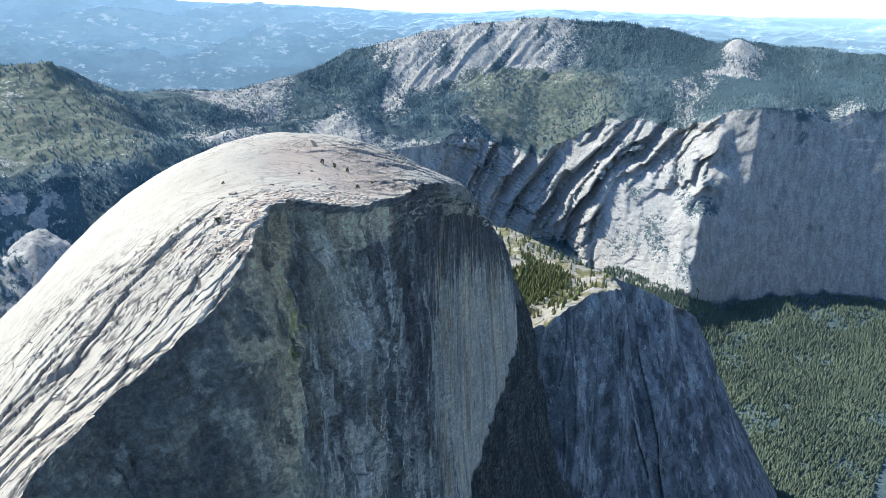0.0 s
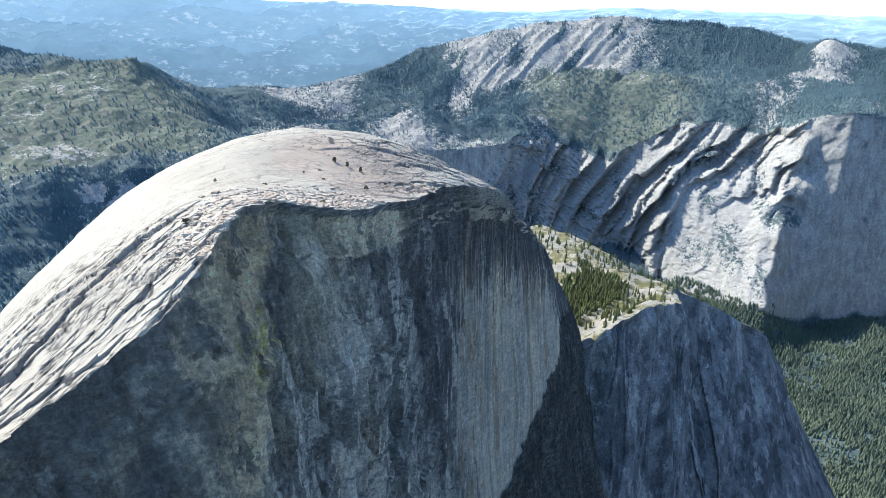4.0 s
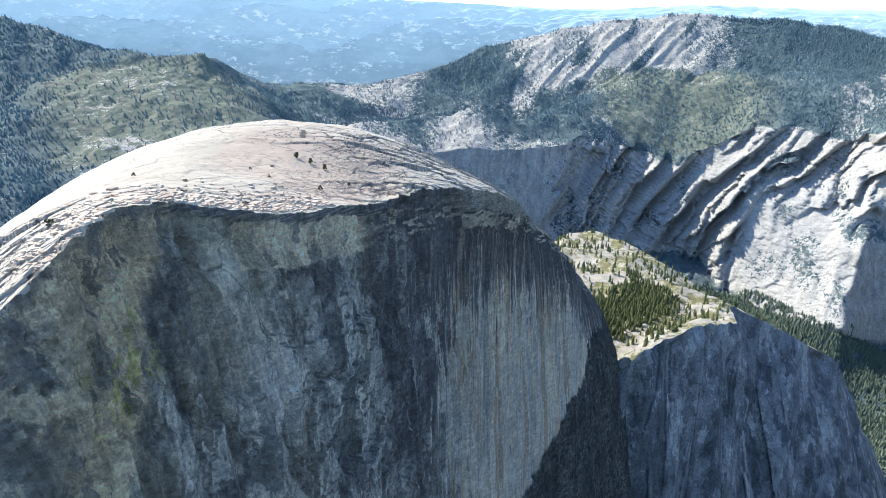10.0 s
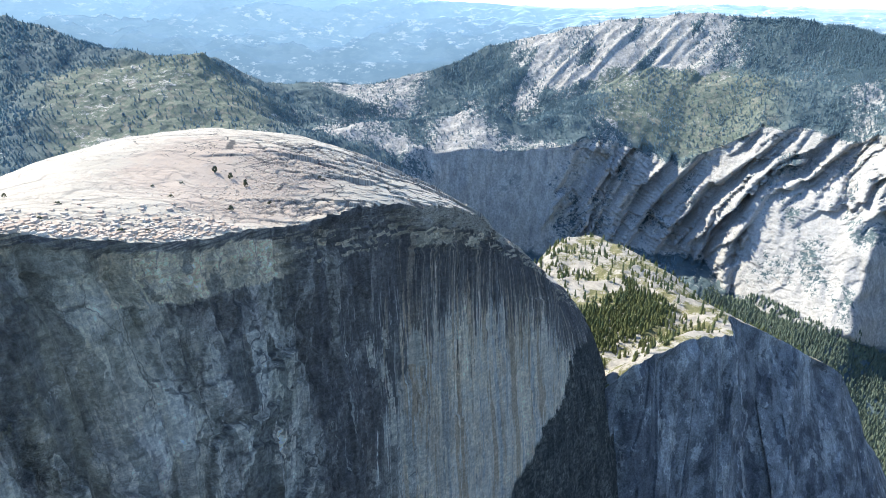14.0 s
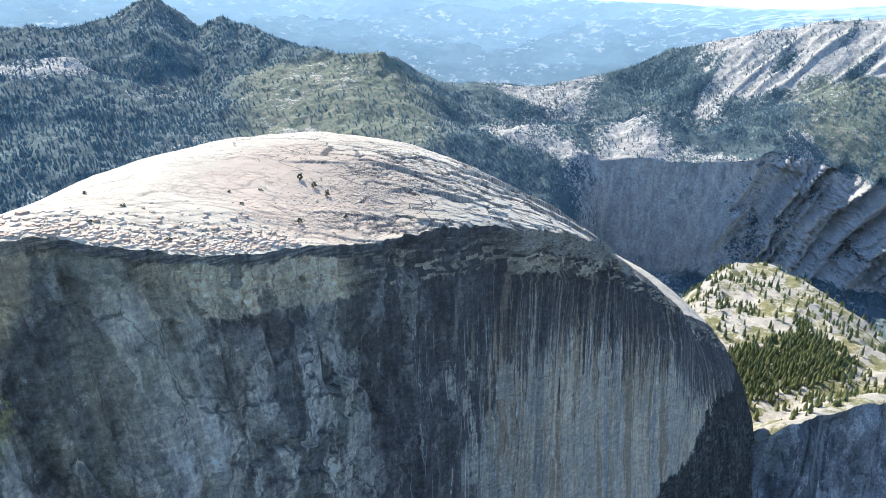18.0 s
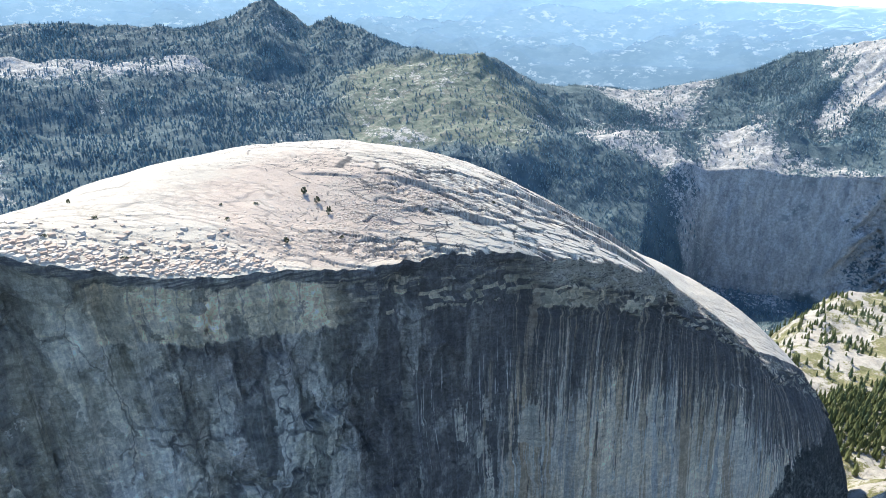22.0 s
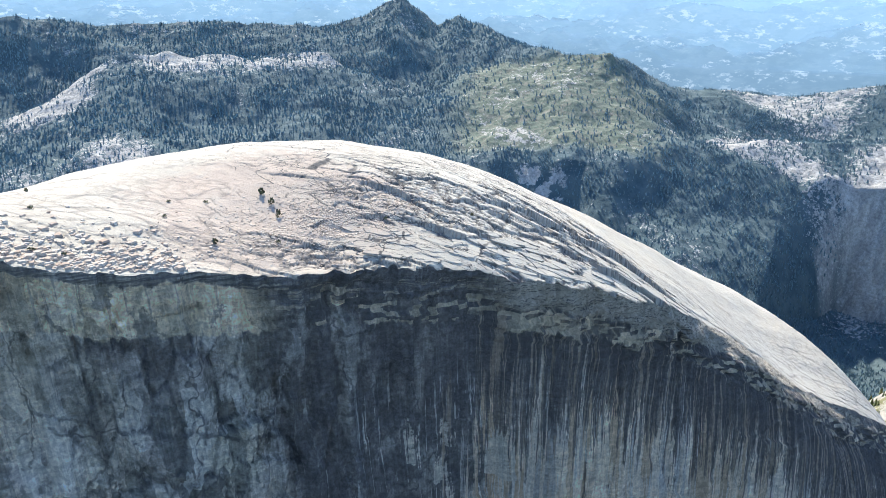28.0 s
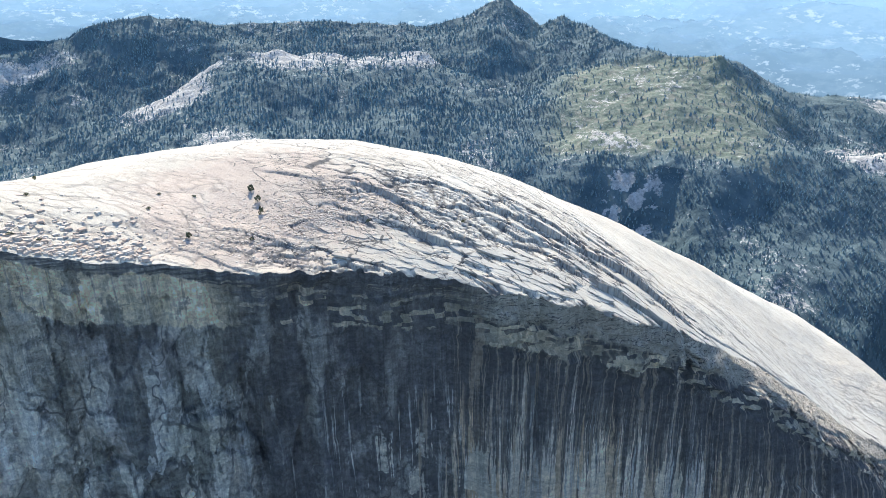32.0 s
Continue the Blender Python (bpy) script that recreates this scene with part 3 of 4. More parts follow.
RIM = ((-520, -8), (-480, 0), (-440, 10), (-410, 20), (-392, 29), (-378, 43), (-366, 52), (-352, 63), (-335, 68), (-315, 69), (-296, 70), (-281, 70), (-272, 85), (-245, 93),
       (-218, 104), (-184, 112), (-133, 127), (-111, 133), (-93, 139), (-65, 150), (-36, 160), (0, 166), (25, 169), (72, 171), (97, 172), (125, 175), (172, 179), (208, 184), (232, 193), (260, 205), (320, 227), (400, 250), (440, 260))


def rim_x(y):
    """East-west place of the cliff's edge."""
    return curve(RIM, y, 5) + 0.9 * fbm(y / 16, y * 0, 5, 2) + 1.3 * np.round(1.6 * vnoise(y / 13, y * 0, 9)) + 0.5 * np.round(2 * vnoise(y / 3.7, y * 0, 12))


def plates(u, v, seed):
    """Cells of a jittered grid: nearness to the border, a value for each cell, and the place across it."""
    i, j = np.floor(u), np.floor(v)
    near, next_near = np.full(u.shape, 9.0), np.full(u.shape, 9.0)
    value, across = np.zeros(u.shape), np.zeros(u.shape)
    for a in (-1, 0, 1):
        for b in (-1, 0, 1):
            dv = v - (j + b + 0.5 + 0.4 * hashed(i + a, j + b, seed + 1))
            d = np.hypot(u - (i + a + 0.5 + 0.4 * hashed(i + a, j + b, seed)), dv)
            first = d < near
            next_near = np.where(first, near, np.minimum(next_near, d))
            value = np.where(first, hashed(i + a, j + b, seed + 2), value)
            across = np.where(first, dv, across)
            near = np.where(first, d, near)
    return next_near - near, value, across


def sheets(x, y):
    """Peeling shells of rock broken into plates: each tips up a little outwards and ends in a sharp step."""
    out, joint = np.zeros_like(x), np.zeros_like(x)
    rx = curve(RIM, y, 8)
    near = np.clip(1 - (rx - x) / 130, 0, 1)
    west = smooth(-190, -70, y) * smooth(-20, 60, x) * (1 - 0.85 * smooth(25, 60, y)) * (0.22 + 0.78 * smooth(105, 50, rx - x))
    east = smooth(-280, -340, y)
    mid = smooth(-340, -280, y) * smooth(-60, -160, y)
    along, across = 0.62 * x + 0.78 * y, 0.78 * x - 0.62 * y
    for k, (length, width, tall) in enumerate(((46.0, 13.0, 2.0), (19.0, 6.2, 1.1), (7.5, 3.2, 0.30))):
        u = along / length + 0.35 * fbm(along / 40, across / 40, 20 + k, 3)
        v = across / width + 0.9 * fbm(along / (length * 1.6), across / (width * 4), 24 + k, 3)
        rim, value, place = plates(u, v, 300 + 10 * k)
        gate = smooth(-0.05 + 0.08 * k, 0.14 + 0.08 * k, fbm(along / 60, across / 18, 40 + k, 3))
        strength = (0.05 + 1.8 * west * (0.3 + near) + 1.7 * east * (0.35 + near) + 0.32 * mid * near) * (0.08 + gate)
        out += tall * strength * (0.42 * value + 0.34 * place)
        gap = smooth(0.75, 0.15, rim * width * 0.75)
        out -= 0.45 * np.clip(strength, 0, 1) * gap
        joint = np.maximum(joint, np.clip(1.25 * strength, 0, 1) * gap)
    # the long open joint that bounds the western plates
    jx = np.interp(y, (0, 20, 70, 130, 200), (121, 152, 163, 173, 176))
    slot = smooth(1.5, 0.4, np.abs(x - jx + 1.5 * fbm(y / 15, y * 0, 47, 3))) * smooth(-2, 8, y) * smooth(190, 130, y)
    return out - 1.6 * slot, np.maximum(joint, slot)


def cap_height(x, y):
    return dome_height(x, y) + sheets(x, y)[0] + 0.14 * fbm(x / 5, y / 5, 60, 3) + 1.2 * fbm(x / 40, y / 40, 61, 3)


# ---- granite dome ----
dome = tagged(thing("granite_dome", (60, -150, 900)), "huge bare granite dome with one sheer shaded cliff", "granite dome")
dome_shift = Matrix.Translation((-60, 150, -900))


def dome_part(name, me, label=""):
    me.transform(dome_shift)
    return part(name, me, dome, label)


ys = np.concatenate([np.arange(-640, -440, 5.0), np.arange(-440, 70, 0.85), np.arange(70, 431, 1.3)])
inner = np.concatenate([np.arange(0, 150, 0.8), 150 + np.cumsum(np.linspace(1.4, 9, 70))])
Yg = np.repeat(ys[:, None], len(inner), 1)
Xg = rim_x(ys)[:, None] - inner[None]
Zg = cap_height(Xg, Yg)
Zg[:, 0] -= 0.12
dome_part("summit_cap", mesh_of("summit_cap", np.stack([Xg, Yg, Zg], -1).reshape(-1, 3), grid_faces(*Xg.shape), TOP, flat=True, attrs={"joint": sheets(Xg, Yg)[1]}),
          "sunlit pale granite cap with peeling slabs")


def face_plates(y, w):
    """Split-off plates of the cliff: their step, their own value and how close a border is."""
    step, value, border = 0.0, 0.0, 0.0
    fade = 1 - 0.7 * smooth(-175, -110, y)
    for k, (wide, tall, out, lean) in enumerate(((24, 52, 2.6, 2.6), (9.5, 21, 1.1, 1.2))):
        u = (y + 0.12 * w) / wide + 0.45 * fbm(y / 38, w / 60, 500 + k, 2)
        v = w / tall + 0.35 * fbm(y / 26, w / 50, 504 + k, 2)
        rim, val, place = plates(u, v, 520 + 7 * k)
        here = smooth(-0.35, 0.0, vnoise(y / 45, w / 60, 530 + k))
        step = step + here * fade * (out * val - lean * place)
        value = value + here * val * (0.6 if k == 0 else 0.4)
        border = np.maximum(border, here * fade * smooth(0.9, 0.25, rim * wide))
    return step * smooth(8, 26, w), value, border * smooth(8, 26, w)


def face_out(y, w):
    """How far the cliff stands out of its edge, w metres below it."""
    lean = curve(((-470, 9), (-380, 9), (-300, 7), (-220, 2.5), (-60, 2), (30, 4), (150, 6), (250, 9), (430, 16)), y, 20)
    swell = curve(((-470, 10), (-330, 7), (-280, 3), (-133, -3), (-91, -7), (-24, -11), (17, -4), (45, 7), (69, 23), (115, 38), (160, 44), (208, 38), (260, 30), (430, 28)), y, 12)
    out = np.tan(np.radians(lean)) * w + swell * (1 - np.exp(-w / curve(((-470, 42), (30, 42), (75, 13), (170, 15), (230, 40), (430, 40)), y))) + 0.0005 * np.clip(w - 260, 0, 999) ** 2
    soft = smooth(0, 12, w)
    ribs = 2.4 * fbm(y / 16, w / 170, 70, 4) + 0.8 * fbm(y / 5, w / 110, 74, 3) + 5 * fbm(y / 60, w / 120, 78, 2)
    # stepped corners and flakes
    flakes = 2.6 * np.floor(2.2 * fbm(y / 24 + 0.15 * vnoise(y / 7, w / 9, 3), w / 70, 82, 3)) + 1.2 * np.floor(2 * fbm(y / 9, w / 60, 86, 2))
    # low roof of bedded blocks under the edge
    roof = -3.2 * smooth(3, 6, w) * smooth(34, 12, w) * smooth(-300, -270, y) * smooth(-55, -85, y) * (0.6 + 0.6 * fbm(y / 18, y * 0, 90, 2))
    roof = roof + 5.5 * smooth(0, 13, w) * smooth(-90, -55, y) * smooth(90, 30, y)
    beds = (0.8 + 0.7 * smooth(-90, -55, y)) * np.floor(2 * vnoise(y / 11, w / 2.6, 92)) * smooth(40, 18, w)
    # long arching roof left by a fallen flake, and a smaller one beside it
    arch = np.interp(y, (-162, -156, -150, -138, -126, -112), (110, 80, 62, 51, 45, 60))
    beds = beds - 3.2 * smooth(0, 2.2, w - arch) * smooth(70, 30, w - arch) * smooth(-160, -157, y) * smooth(-108, -118, y)
    arch = np.interp(y, (-246, -236, -222, -205), (100, 84, 78, 96))
    beds = beds - 2.6 * smooth(0, 2.2, w - arch) * smooth(90, 40, w - arch) * smooth(-247, -243, y) * smooth(-203, -209, y)
    calm = 1 - 0.78 * smooth(-190, -100, y)
    return out + soft * calm * (ribs + 0.6 * flakes) + roof + beds * soft + face_plates(y, w)[0]


deep = np.concatenate([np.arange(0, 160, 1.15), 160 + np.cumsum(np.linspace(1.3, 8.5, 100))])
Yf = np.repeat(ys[:, None], len(deep), 1)
Wf = np.repeat(deep[None], len(ys), 0)
Xf = rim_x(ys)[:, None] + face_out(Yf, Wf)
Xf[:, 0] = Xg[:, 0]
Zf = Zg[:, :1] - Wf
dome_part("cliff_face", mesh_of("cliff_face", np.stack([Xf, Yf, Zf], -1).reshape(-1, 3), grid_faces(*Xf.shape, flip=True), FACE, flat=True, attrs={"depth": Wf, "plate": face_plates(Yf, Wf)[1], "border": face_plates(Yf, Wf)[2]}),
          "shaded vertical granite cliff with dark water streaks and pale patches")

# ---- lower buttress west of the dome ----
buttress = tagged(thing("rock_buttress", (470, 500, 600)), "lower granite buttress with a wooded sunlit top and shaded cliff", "rock buttress")
EDGE = ((215, 290, 985), (262, 322, 1060), (316, 340, 1120), (346, 378, 1118), (403, 453, 1113), (450, 515, 1091), (485, 561, 1071), (505, 730, 1030), (640, 810, 945), (785, 905, 840), (850, 985, 735), (930, 1080, 590), (1080, 1260, 380))
es = np.linspace(0, len(EDGE) - 1, 460)


def edge_line(s):
    return np.stack([curve([(i, e[k]) for i, e in enumerate(EDGE)], s, 0.14) for k in range(3)], -1)


Ce = edge_line(es)
Ce[:, 2] += 2.5 * fbm(es * 4, es * 0, 100, 3)
tang = np.gradient(curve([(i, e[0]) for i, e in enumerate(EDGE)], es, 0.8)), np.gradient(curve([(i, e[1]) for i, e in enumerate(EDGE)], es, 0.8))
tl = np.hypot(*tang)
nx, ny = tang[1] / tl, -tang[0] / tl
bw = np.concatenate([np.arange(0, 60, 3), np.linspace(60, 900, 170)])
S2, W2 = np.repeat(es[:, None], len(bw), 1), np.repeat(bw[None], len(es), 0)
B = np.tan(np.radians(curve(((0, 6), (2, 7), (6, 11), (7, 15), (8, 19), (9, 23), (12, 34)), S2))) * W2 + smooth(0, 20, W2) * (
    12 * fbm(S2 * 2 + W2 / 300, W2 / 300, 104, 2) + 3 * np.floor(1.6 * fbm(S2 * 2.2 + W2 / 190, W2 / 230, 108, 2)) + 0.5 * fbm(S2 * 8, W2 / 16, 112, 2))
Xb, Yb, Zb = Ce[:, :1] + nx[:, None] * B, Ce[:, 1:2] + ny[:, None] * B, Ce[:, 2:] - W2
bshift = Matrix.Translation((-470, -500, -600))


def buttress_part(name, me, label=""):
    me.transform(bshift)
    return part(name, me, buttress, label)


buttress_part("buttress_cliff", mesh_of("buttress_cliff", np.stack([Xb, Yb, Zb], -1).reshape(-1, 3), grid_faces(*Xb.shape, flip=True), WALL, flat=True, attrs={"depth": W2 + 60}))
bu = np.concatenate([np.arange(0, 300, 3.5), np.linspace(300, 900, 60)])


def buttress_top(s, u):
    c = edge_line(s)
    x = c[..., 0] - 0.62 * u
    y = c[..., 1] + 0.785 * u
    base = np.minimum(1040 - 25 * smooth(4, 1.5, s), c[..., 2] - 8)
    z = c[..., 2] + (base - c[..., 2]) * smooth(0, 110, u) + np.clip(1018 - base, -20, 110) * smooth(170, 520, u) - 70 * smooth(980, 1230, y) - 220 * smooth(170, -40, x) * smooth(280, 520, u) - 0.0022 * np.clip(u - 640, 0, 999) ** 2
    return x, y, z + smooth(0, 30, u) * (5 * fbm(x / 60, y / 60, 120, 4) + 2.2 * np.floor(1.5 * fbm(x / 22, y / 22, 124, 3))) + 2.5 * fbm(s * 4, s * 0, 100, 3) * smooth(60, 0, u)


S3, U3 = np.repeat(es[:, None], len(bu), 1), np.repeat(bu[None], len(es), 0)
Xt, Yt, Zt = buttress_top(S3, U3)
Zt[:, 0] = Ce[:, 2]
topkind = fbm(Xt / 45, Yt / 45, 130, 4)
buttress_part("buttress_top", mesh_of("buttress_top", np.stack([Xt, Yt, Zt], -1).reshape(-1, 3), grid_faces(*Xt.shape), LEDGE, flat=False,
              attrs={"rock": np.clip(0.55 + 0.34 * topkind - 0.05 * smooth(70, 10, U3), 0, 1), "meadow": np.full(Xt.shape, 0.8)}), "sunlit rocky wooded top")

# ---- the land round about: lines of (bearing, distance, height) from canyon to far crest ----
HUB = (270.0, -405.0)
LINES = (
    ((-60, 2, 560), (125, 2, 560)),
    ((-60, 200, 500), (-20, 200, 560), (0, 200, 700), (100, 200, 700), (125, 200, 600)),
    ((-60, 800, 60), (-30, 800, 90), (-12, 900, 250), (0, 900, 700), (10, 800, 900), (60, 700, 950), (100, 700, 900), (125, 700, 500)),
    ((-60, 1500, 0), (-30, 1600, 0), (-16, 1700, 10), (-8, 1900, 120), (2, 2000, 240), (12, 2000, 300), (25, 1900, 480), (40, 1700, 640), (60, 1800, 660), (100, 1800, 640), (125, 1800, 300)),
    ((-60, 3000, 30), (-25, 2900, 40), (-23, 2850, 70), (-20, 2700, 120), (-12, 2800, 160), (-9, 2900, 220), (4, 2900, 310), (13, 2900, 320), (20, 2000, 440), (24, 1950, 500), (27, 1950, 540), (34, 2200, 610), (45, 2200, 680), (66, 2000, 720), (84, 2000, 740), (125, 2300, 430)),
    ((-60, 3760, 110), (-37, 3710, 110), (-32, 3570, 110), (-28, 3410, 95), (-25, 3310, 75), (-23, 3190, 125), (-21.4, 3010, 230), (-20, 2970, 235), (-16, 3110, 205), (-12, 3260, 200), (-9, 3440, 300), (-2, 3340, 340), (4, 3150, 330), (10, 3130, 310), (15, 3120, 340), (20, 2320, 520), (24, 2200, 565), (27, 2150, 590),
     (34, 2350, 600), (36, 2600, 715), (43, 2620, 735), (45, 2400, 690), (66, 2200, 760), (84, 2200, 800), (92, 2300, 760), (125, 2500, 500)),
    ((-60, 3980, 1000), (-38, 3930, 1035), (-32, 3780, 1107), (-30, 3710, 1032), (-27, 3590, 1104), (-25, 3500, 1135), (-22, 3560, 1090), (-19, 3740, 950), (-15, 3740, 1000), (-12, 3700, 1005), (-9, 3650, 885),
     (-6, 3620, 800), (-2, 3600, 860), (2, 3400, 930), (5, 3260, 900), (8, 3240, 885), (13, 3240, 890), (16, 3240, 862), (21, 3150, 885), (27, 2950, 930), (33, 2800, 950), (43, 2810, 935), (50, 2850, 950), (66, 2900, 985), (84, 2800, 985), (92, 3000, 860), (125, 3000, 600)),
    ((-60, 4000, 1150), (-26, 4000, 1190), (-13, 4000, 1180), (-5, 4000, 1150), (0, 3900, 1110), (4, 3600, 985), (8, 3450, 1010), (11, 3500, 1085), (14, 3480, 1015), (19, 3450, 1005), (23, 3350, 985), (27, 3200, 1000),
     (33, 3250, 1100), (38, 3300, 1165), (44, 3400, 1180), (51, 3419, 1137), (55, 3550, 1200), (57, 3640, 1255), (59, 3720, 1340), (61, 3733, 1368), (66, 3725, 1348), (72, 3715, 1355), (76, 3700, 1342), (80, 3650, 1180), (84, 3427, 1016), (90, 3400, 900), (125, 3400, 700)),
    ((-60, 4180, 1180), (-13, 4180, 1240), (-3, 4180, 1270), (2, 4000, 1130), (8, 3750, 900), (14, 3750, 930), (22, 3700, 940), (28, 3600, 1010), (34, 3480, 1240), (44, 3600, 1300), (51, 3600, 1150), (57, 3800, 1250), (62, 3900, 1300),
     (76, 3950, 1280), (81, 3850, 1120), (88, 3720, 1010), (93, 3720, 960), (125, 3900, 900)),
    ((-60, 4433, 1280), (-33, 4433, 1315), (-30, 4433, 1340), (-26, 4433, 1395), (-20, 4434, 1425), (-13, 4435, 1500), (-4, 4438, 1542), (1, 4430, 1523), (3, 4430, 1497), (9, 4420, 1368), (13, 4400, 1259), (18, 4200, 1160), (22, 4150, 1140), (28, 4068, 1160),
     (32, 3900, 1200), (35, 3660, 1358), (39, 3700, 1383), (44, 4000, 1436), (47, 4280, 1494), (48.3, 4310, 1535), (50, 4350, 1484), (53, 4400, 1647), (56, 4380, 1560), (60, 4250, 1476), (68, 4400, 1490), (84, 4400, 1515), (90, 4350, 1400), (93, 4250, 1330), (98, 4300, 1400), (125, 4300, 1300)),
    ((-60, 4500, 1240), (-4, 4500, 1490), (3, 4490, 1430), (9, 4490, 1290), (13, 4490, 1160), (18, 4490, 1060), (30, 4490, 1060), (34, 4490, 1200), (40, 4490, 1240), (48, 4490, 1300), (60, 4490, 1420), (125, 4490, 1440)),
)
azs = np.concatenate([np.arange(-180, -36, 3.0), np.arange(-36, 97, 0.18), np.arange(97, 180, 3.0), [180.0]])


def profile(az):
    """The nodes of each bearing's section: distances and heights."""
    def ring(line, k):
        ends = 0.5 * (line[0][k] + line[-1][k])
        return np.interp(az, [-180] + [n[0] for n in line] + [180], [ends] + [n[k] for n in line] + [ends])
    D = np.stack([ring(line, 1) for line in LINES], 1)
    Z = np.stack([ring(line, 2) for line in LINES], 1)
    return np.maximum.accumulate(D + np.arange(len(LINES)) * 0.5, 1), Z


def even_steps(az, count):
    """Distances at even steps along each section, so that cliffs get their share."""
    D, Z = profile(az)
    weight = np.clip((D[:, 1:] + D[:, :-1]) / 2 / 2600, 0.12, 1)
    run = np.concatenate([np.zeros((len(az), 1)), np.cumsum(np.hypot(np.diff(D), 1.25 * np.diff(Z)) * weight, 1)], 1)
    q = np.linspace(0, 1, count)
    return np.stack([np.interp(q * r[-1], r, d) for r, d in zip(run, D)])


def land_at(az, d):
    """Place and height with all relief; az has one bearing a row of d."""
    D, Z = profile(az)
    a = np.repeat(az[:, None], d.shape[1], 1)
    z0 = np.stack([np.interp(row, u, v) for row, u, v in zip(d, D, Z)])
    steep = np.abs(np.stack([np.interp(row + 20, u, v) - np.interp(row - 20, u, v) for row, u, v in zip(d, D, Z)])) / 40
    cliff = smooth(0.7, 1.5, steep)
    brow = np.interp(az, [n[0] for n in LINES[6]], [n[1] for n in LINES[6]])[:, None]
    wall = smooth(60, -40, d - brow) * smooth(2850, 3000, d) * smooth(3950, 3650, d) * smooth(6, 3, a) * (0.10 + 0.90 * smooth(-22.5, -21, a))
    lean = a + 0.0105 * z0 + 0.8 * fbm(a / 7, z0 / 600, 139, 2)
    # buttresses and gullies leaning over to the right: broad faces to the light, short ones away from it, at four scales
    relief = 0.0
    for k, (size, deep_m, run) in enumerate(((3.6, 150, 800), (1.4, 80, 400), (0.6, 34, 200), (0.26, 12, 90))):
        level = lean / size + (0.8 if k == 0 else 0.7) * fbm(lean / (2.2 * size), z0 / (0.8 * run), 140 + 4 * k, 3) + (0.15 if k < 2 else 0.06) * np.round(2 * vnoise(a / size, z0 / (0.25 * run), 170 + k))
        saw = level - np.floor(level)
        keen = 0.16 + 0.16 * hashed(np.floor(level), np.floor(level) * 0, 175 + k)
        face = np.where(saw > keen, (saw - keen) / (1 - keen), 1 - saw / keen)
        relief = relief + deep_m * (face - 0.5) * (0.7 + 0.75 * vnoise(np.floor(level) + 0.5, z0 / (0.35 * run), 180 + k)) * (1 if k < 1 else smooth(-0.7, 0.1, vnoise(a / (3 * size), z0 / run, 185 + k)))
    apron = smooth(-11.5, -13, a)
    relief = relief * (1 - apron * (0.93 - 0.55 * smooth(560, 800, z0)))
    # overlapping shells on the apron
    shell = fbm(a / 2.4 + z0 / 700, z0 / 190, 155, 3)
    relief = relief - apron * (7 * (shell - np.floor(shell * 3) / 3) * 3 + 5 * fbm(a / 1.2, z0 / 110, 158, 3))
    off = wall * relief * (1 + 0.25 * smooth(-9, -5, a))
    off = off + cliff * (1 - 0.75 * smooth(-21.0, -23.5, a)) * (9 * fbm(a / 1.6 + z0 / 900, z0 / 500, 150, 3) + 3 * fbm(a / 0.35, z0 / 120, 154, 3))
    off = off + cliff * 75 * np.exp(-((a + 21.6) / 1.6) ** 2) * fbm(z0 / 190, a / 3, 157, 3)
    dd = d + off
    x, y = HUB[0] - dd * np.sin(np.radians(a)), HUB[1] + dd * np.cos(np.radians(a))
    hill = smooth(1500, 2300, d) * (1 - 0.6 * cliff)
    ridged = 1 - np.abs(fbm(x / 420, y / 420, 160, 4))
    flat = smooth(250, 60, z0) * smooth(3300, 3100, d)
    z = z0 + hill * (26 * fbm(x / 330, y / 330, 164, 5) + 18 * (ridged - 0.6) + 5 * fbm(x / 60, y / 60, 170, 3)) * (1 - 0.8 * flat)
    for amp, az0, d0, w in ((400, 0.0, 2560, 165), (90, -22.6, 4330, 70), (430, 43.5, 1430, 155), (-110, 92.5, 4060, 150)):
        px, py = HUB[0] - d0 * math.sin(math.radians(az0)), HUB[1] + d0 * math.cos(math.radians(az0))
        z = z + amp * np.exp(-((x - px) ** 2 + (y - py) ** 2) / (2 * w * w))
    bald = smooth(-13, -7, a) * smooth(10, 5, a) * smooth(3950, 4090, d)
    z = z + bald * smooth(4440, 4340, d) * (15 * (1 - 2 * np.abs(vnoise((a + 0.013 * (d - 4200)) / 1.5, d / 600, 193))) + 7 * (1 - 2 * np.abs(vnoise((a + 0.013 * (d - 4200)) / 0.5, d / 200, 194))))
    knob = np.exp(-((a - 43.5) / 11) ** 2 - ((d - 1430) / 330) ** 2)
    z = z + knob * (10 * fbm(x / 50, y / 50, 175, 4) + 3.5 * np.floor(1.6 * fbm((x + y) / 46, (x - y) / 90, 178, 3)))
    return a, x, y, z


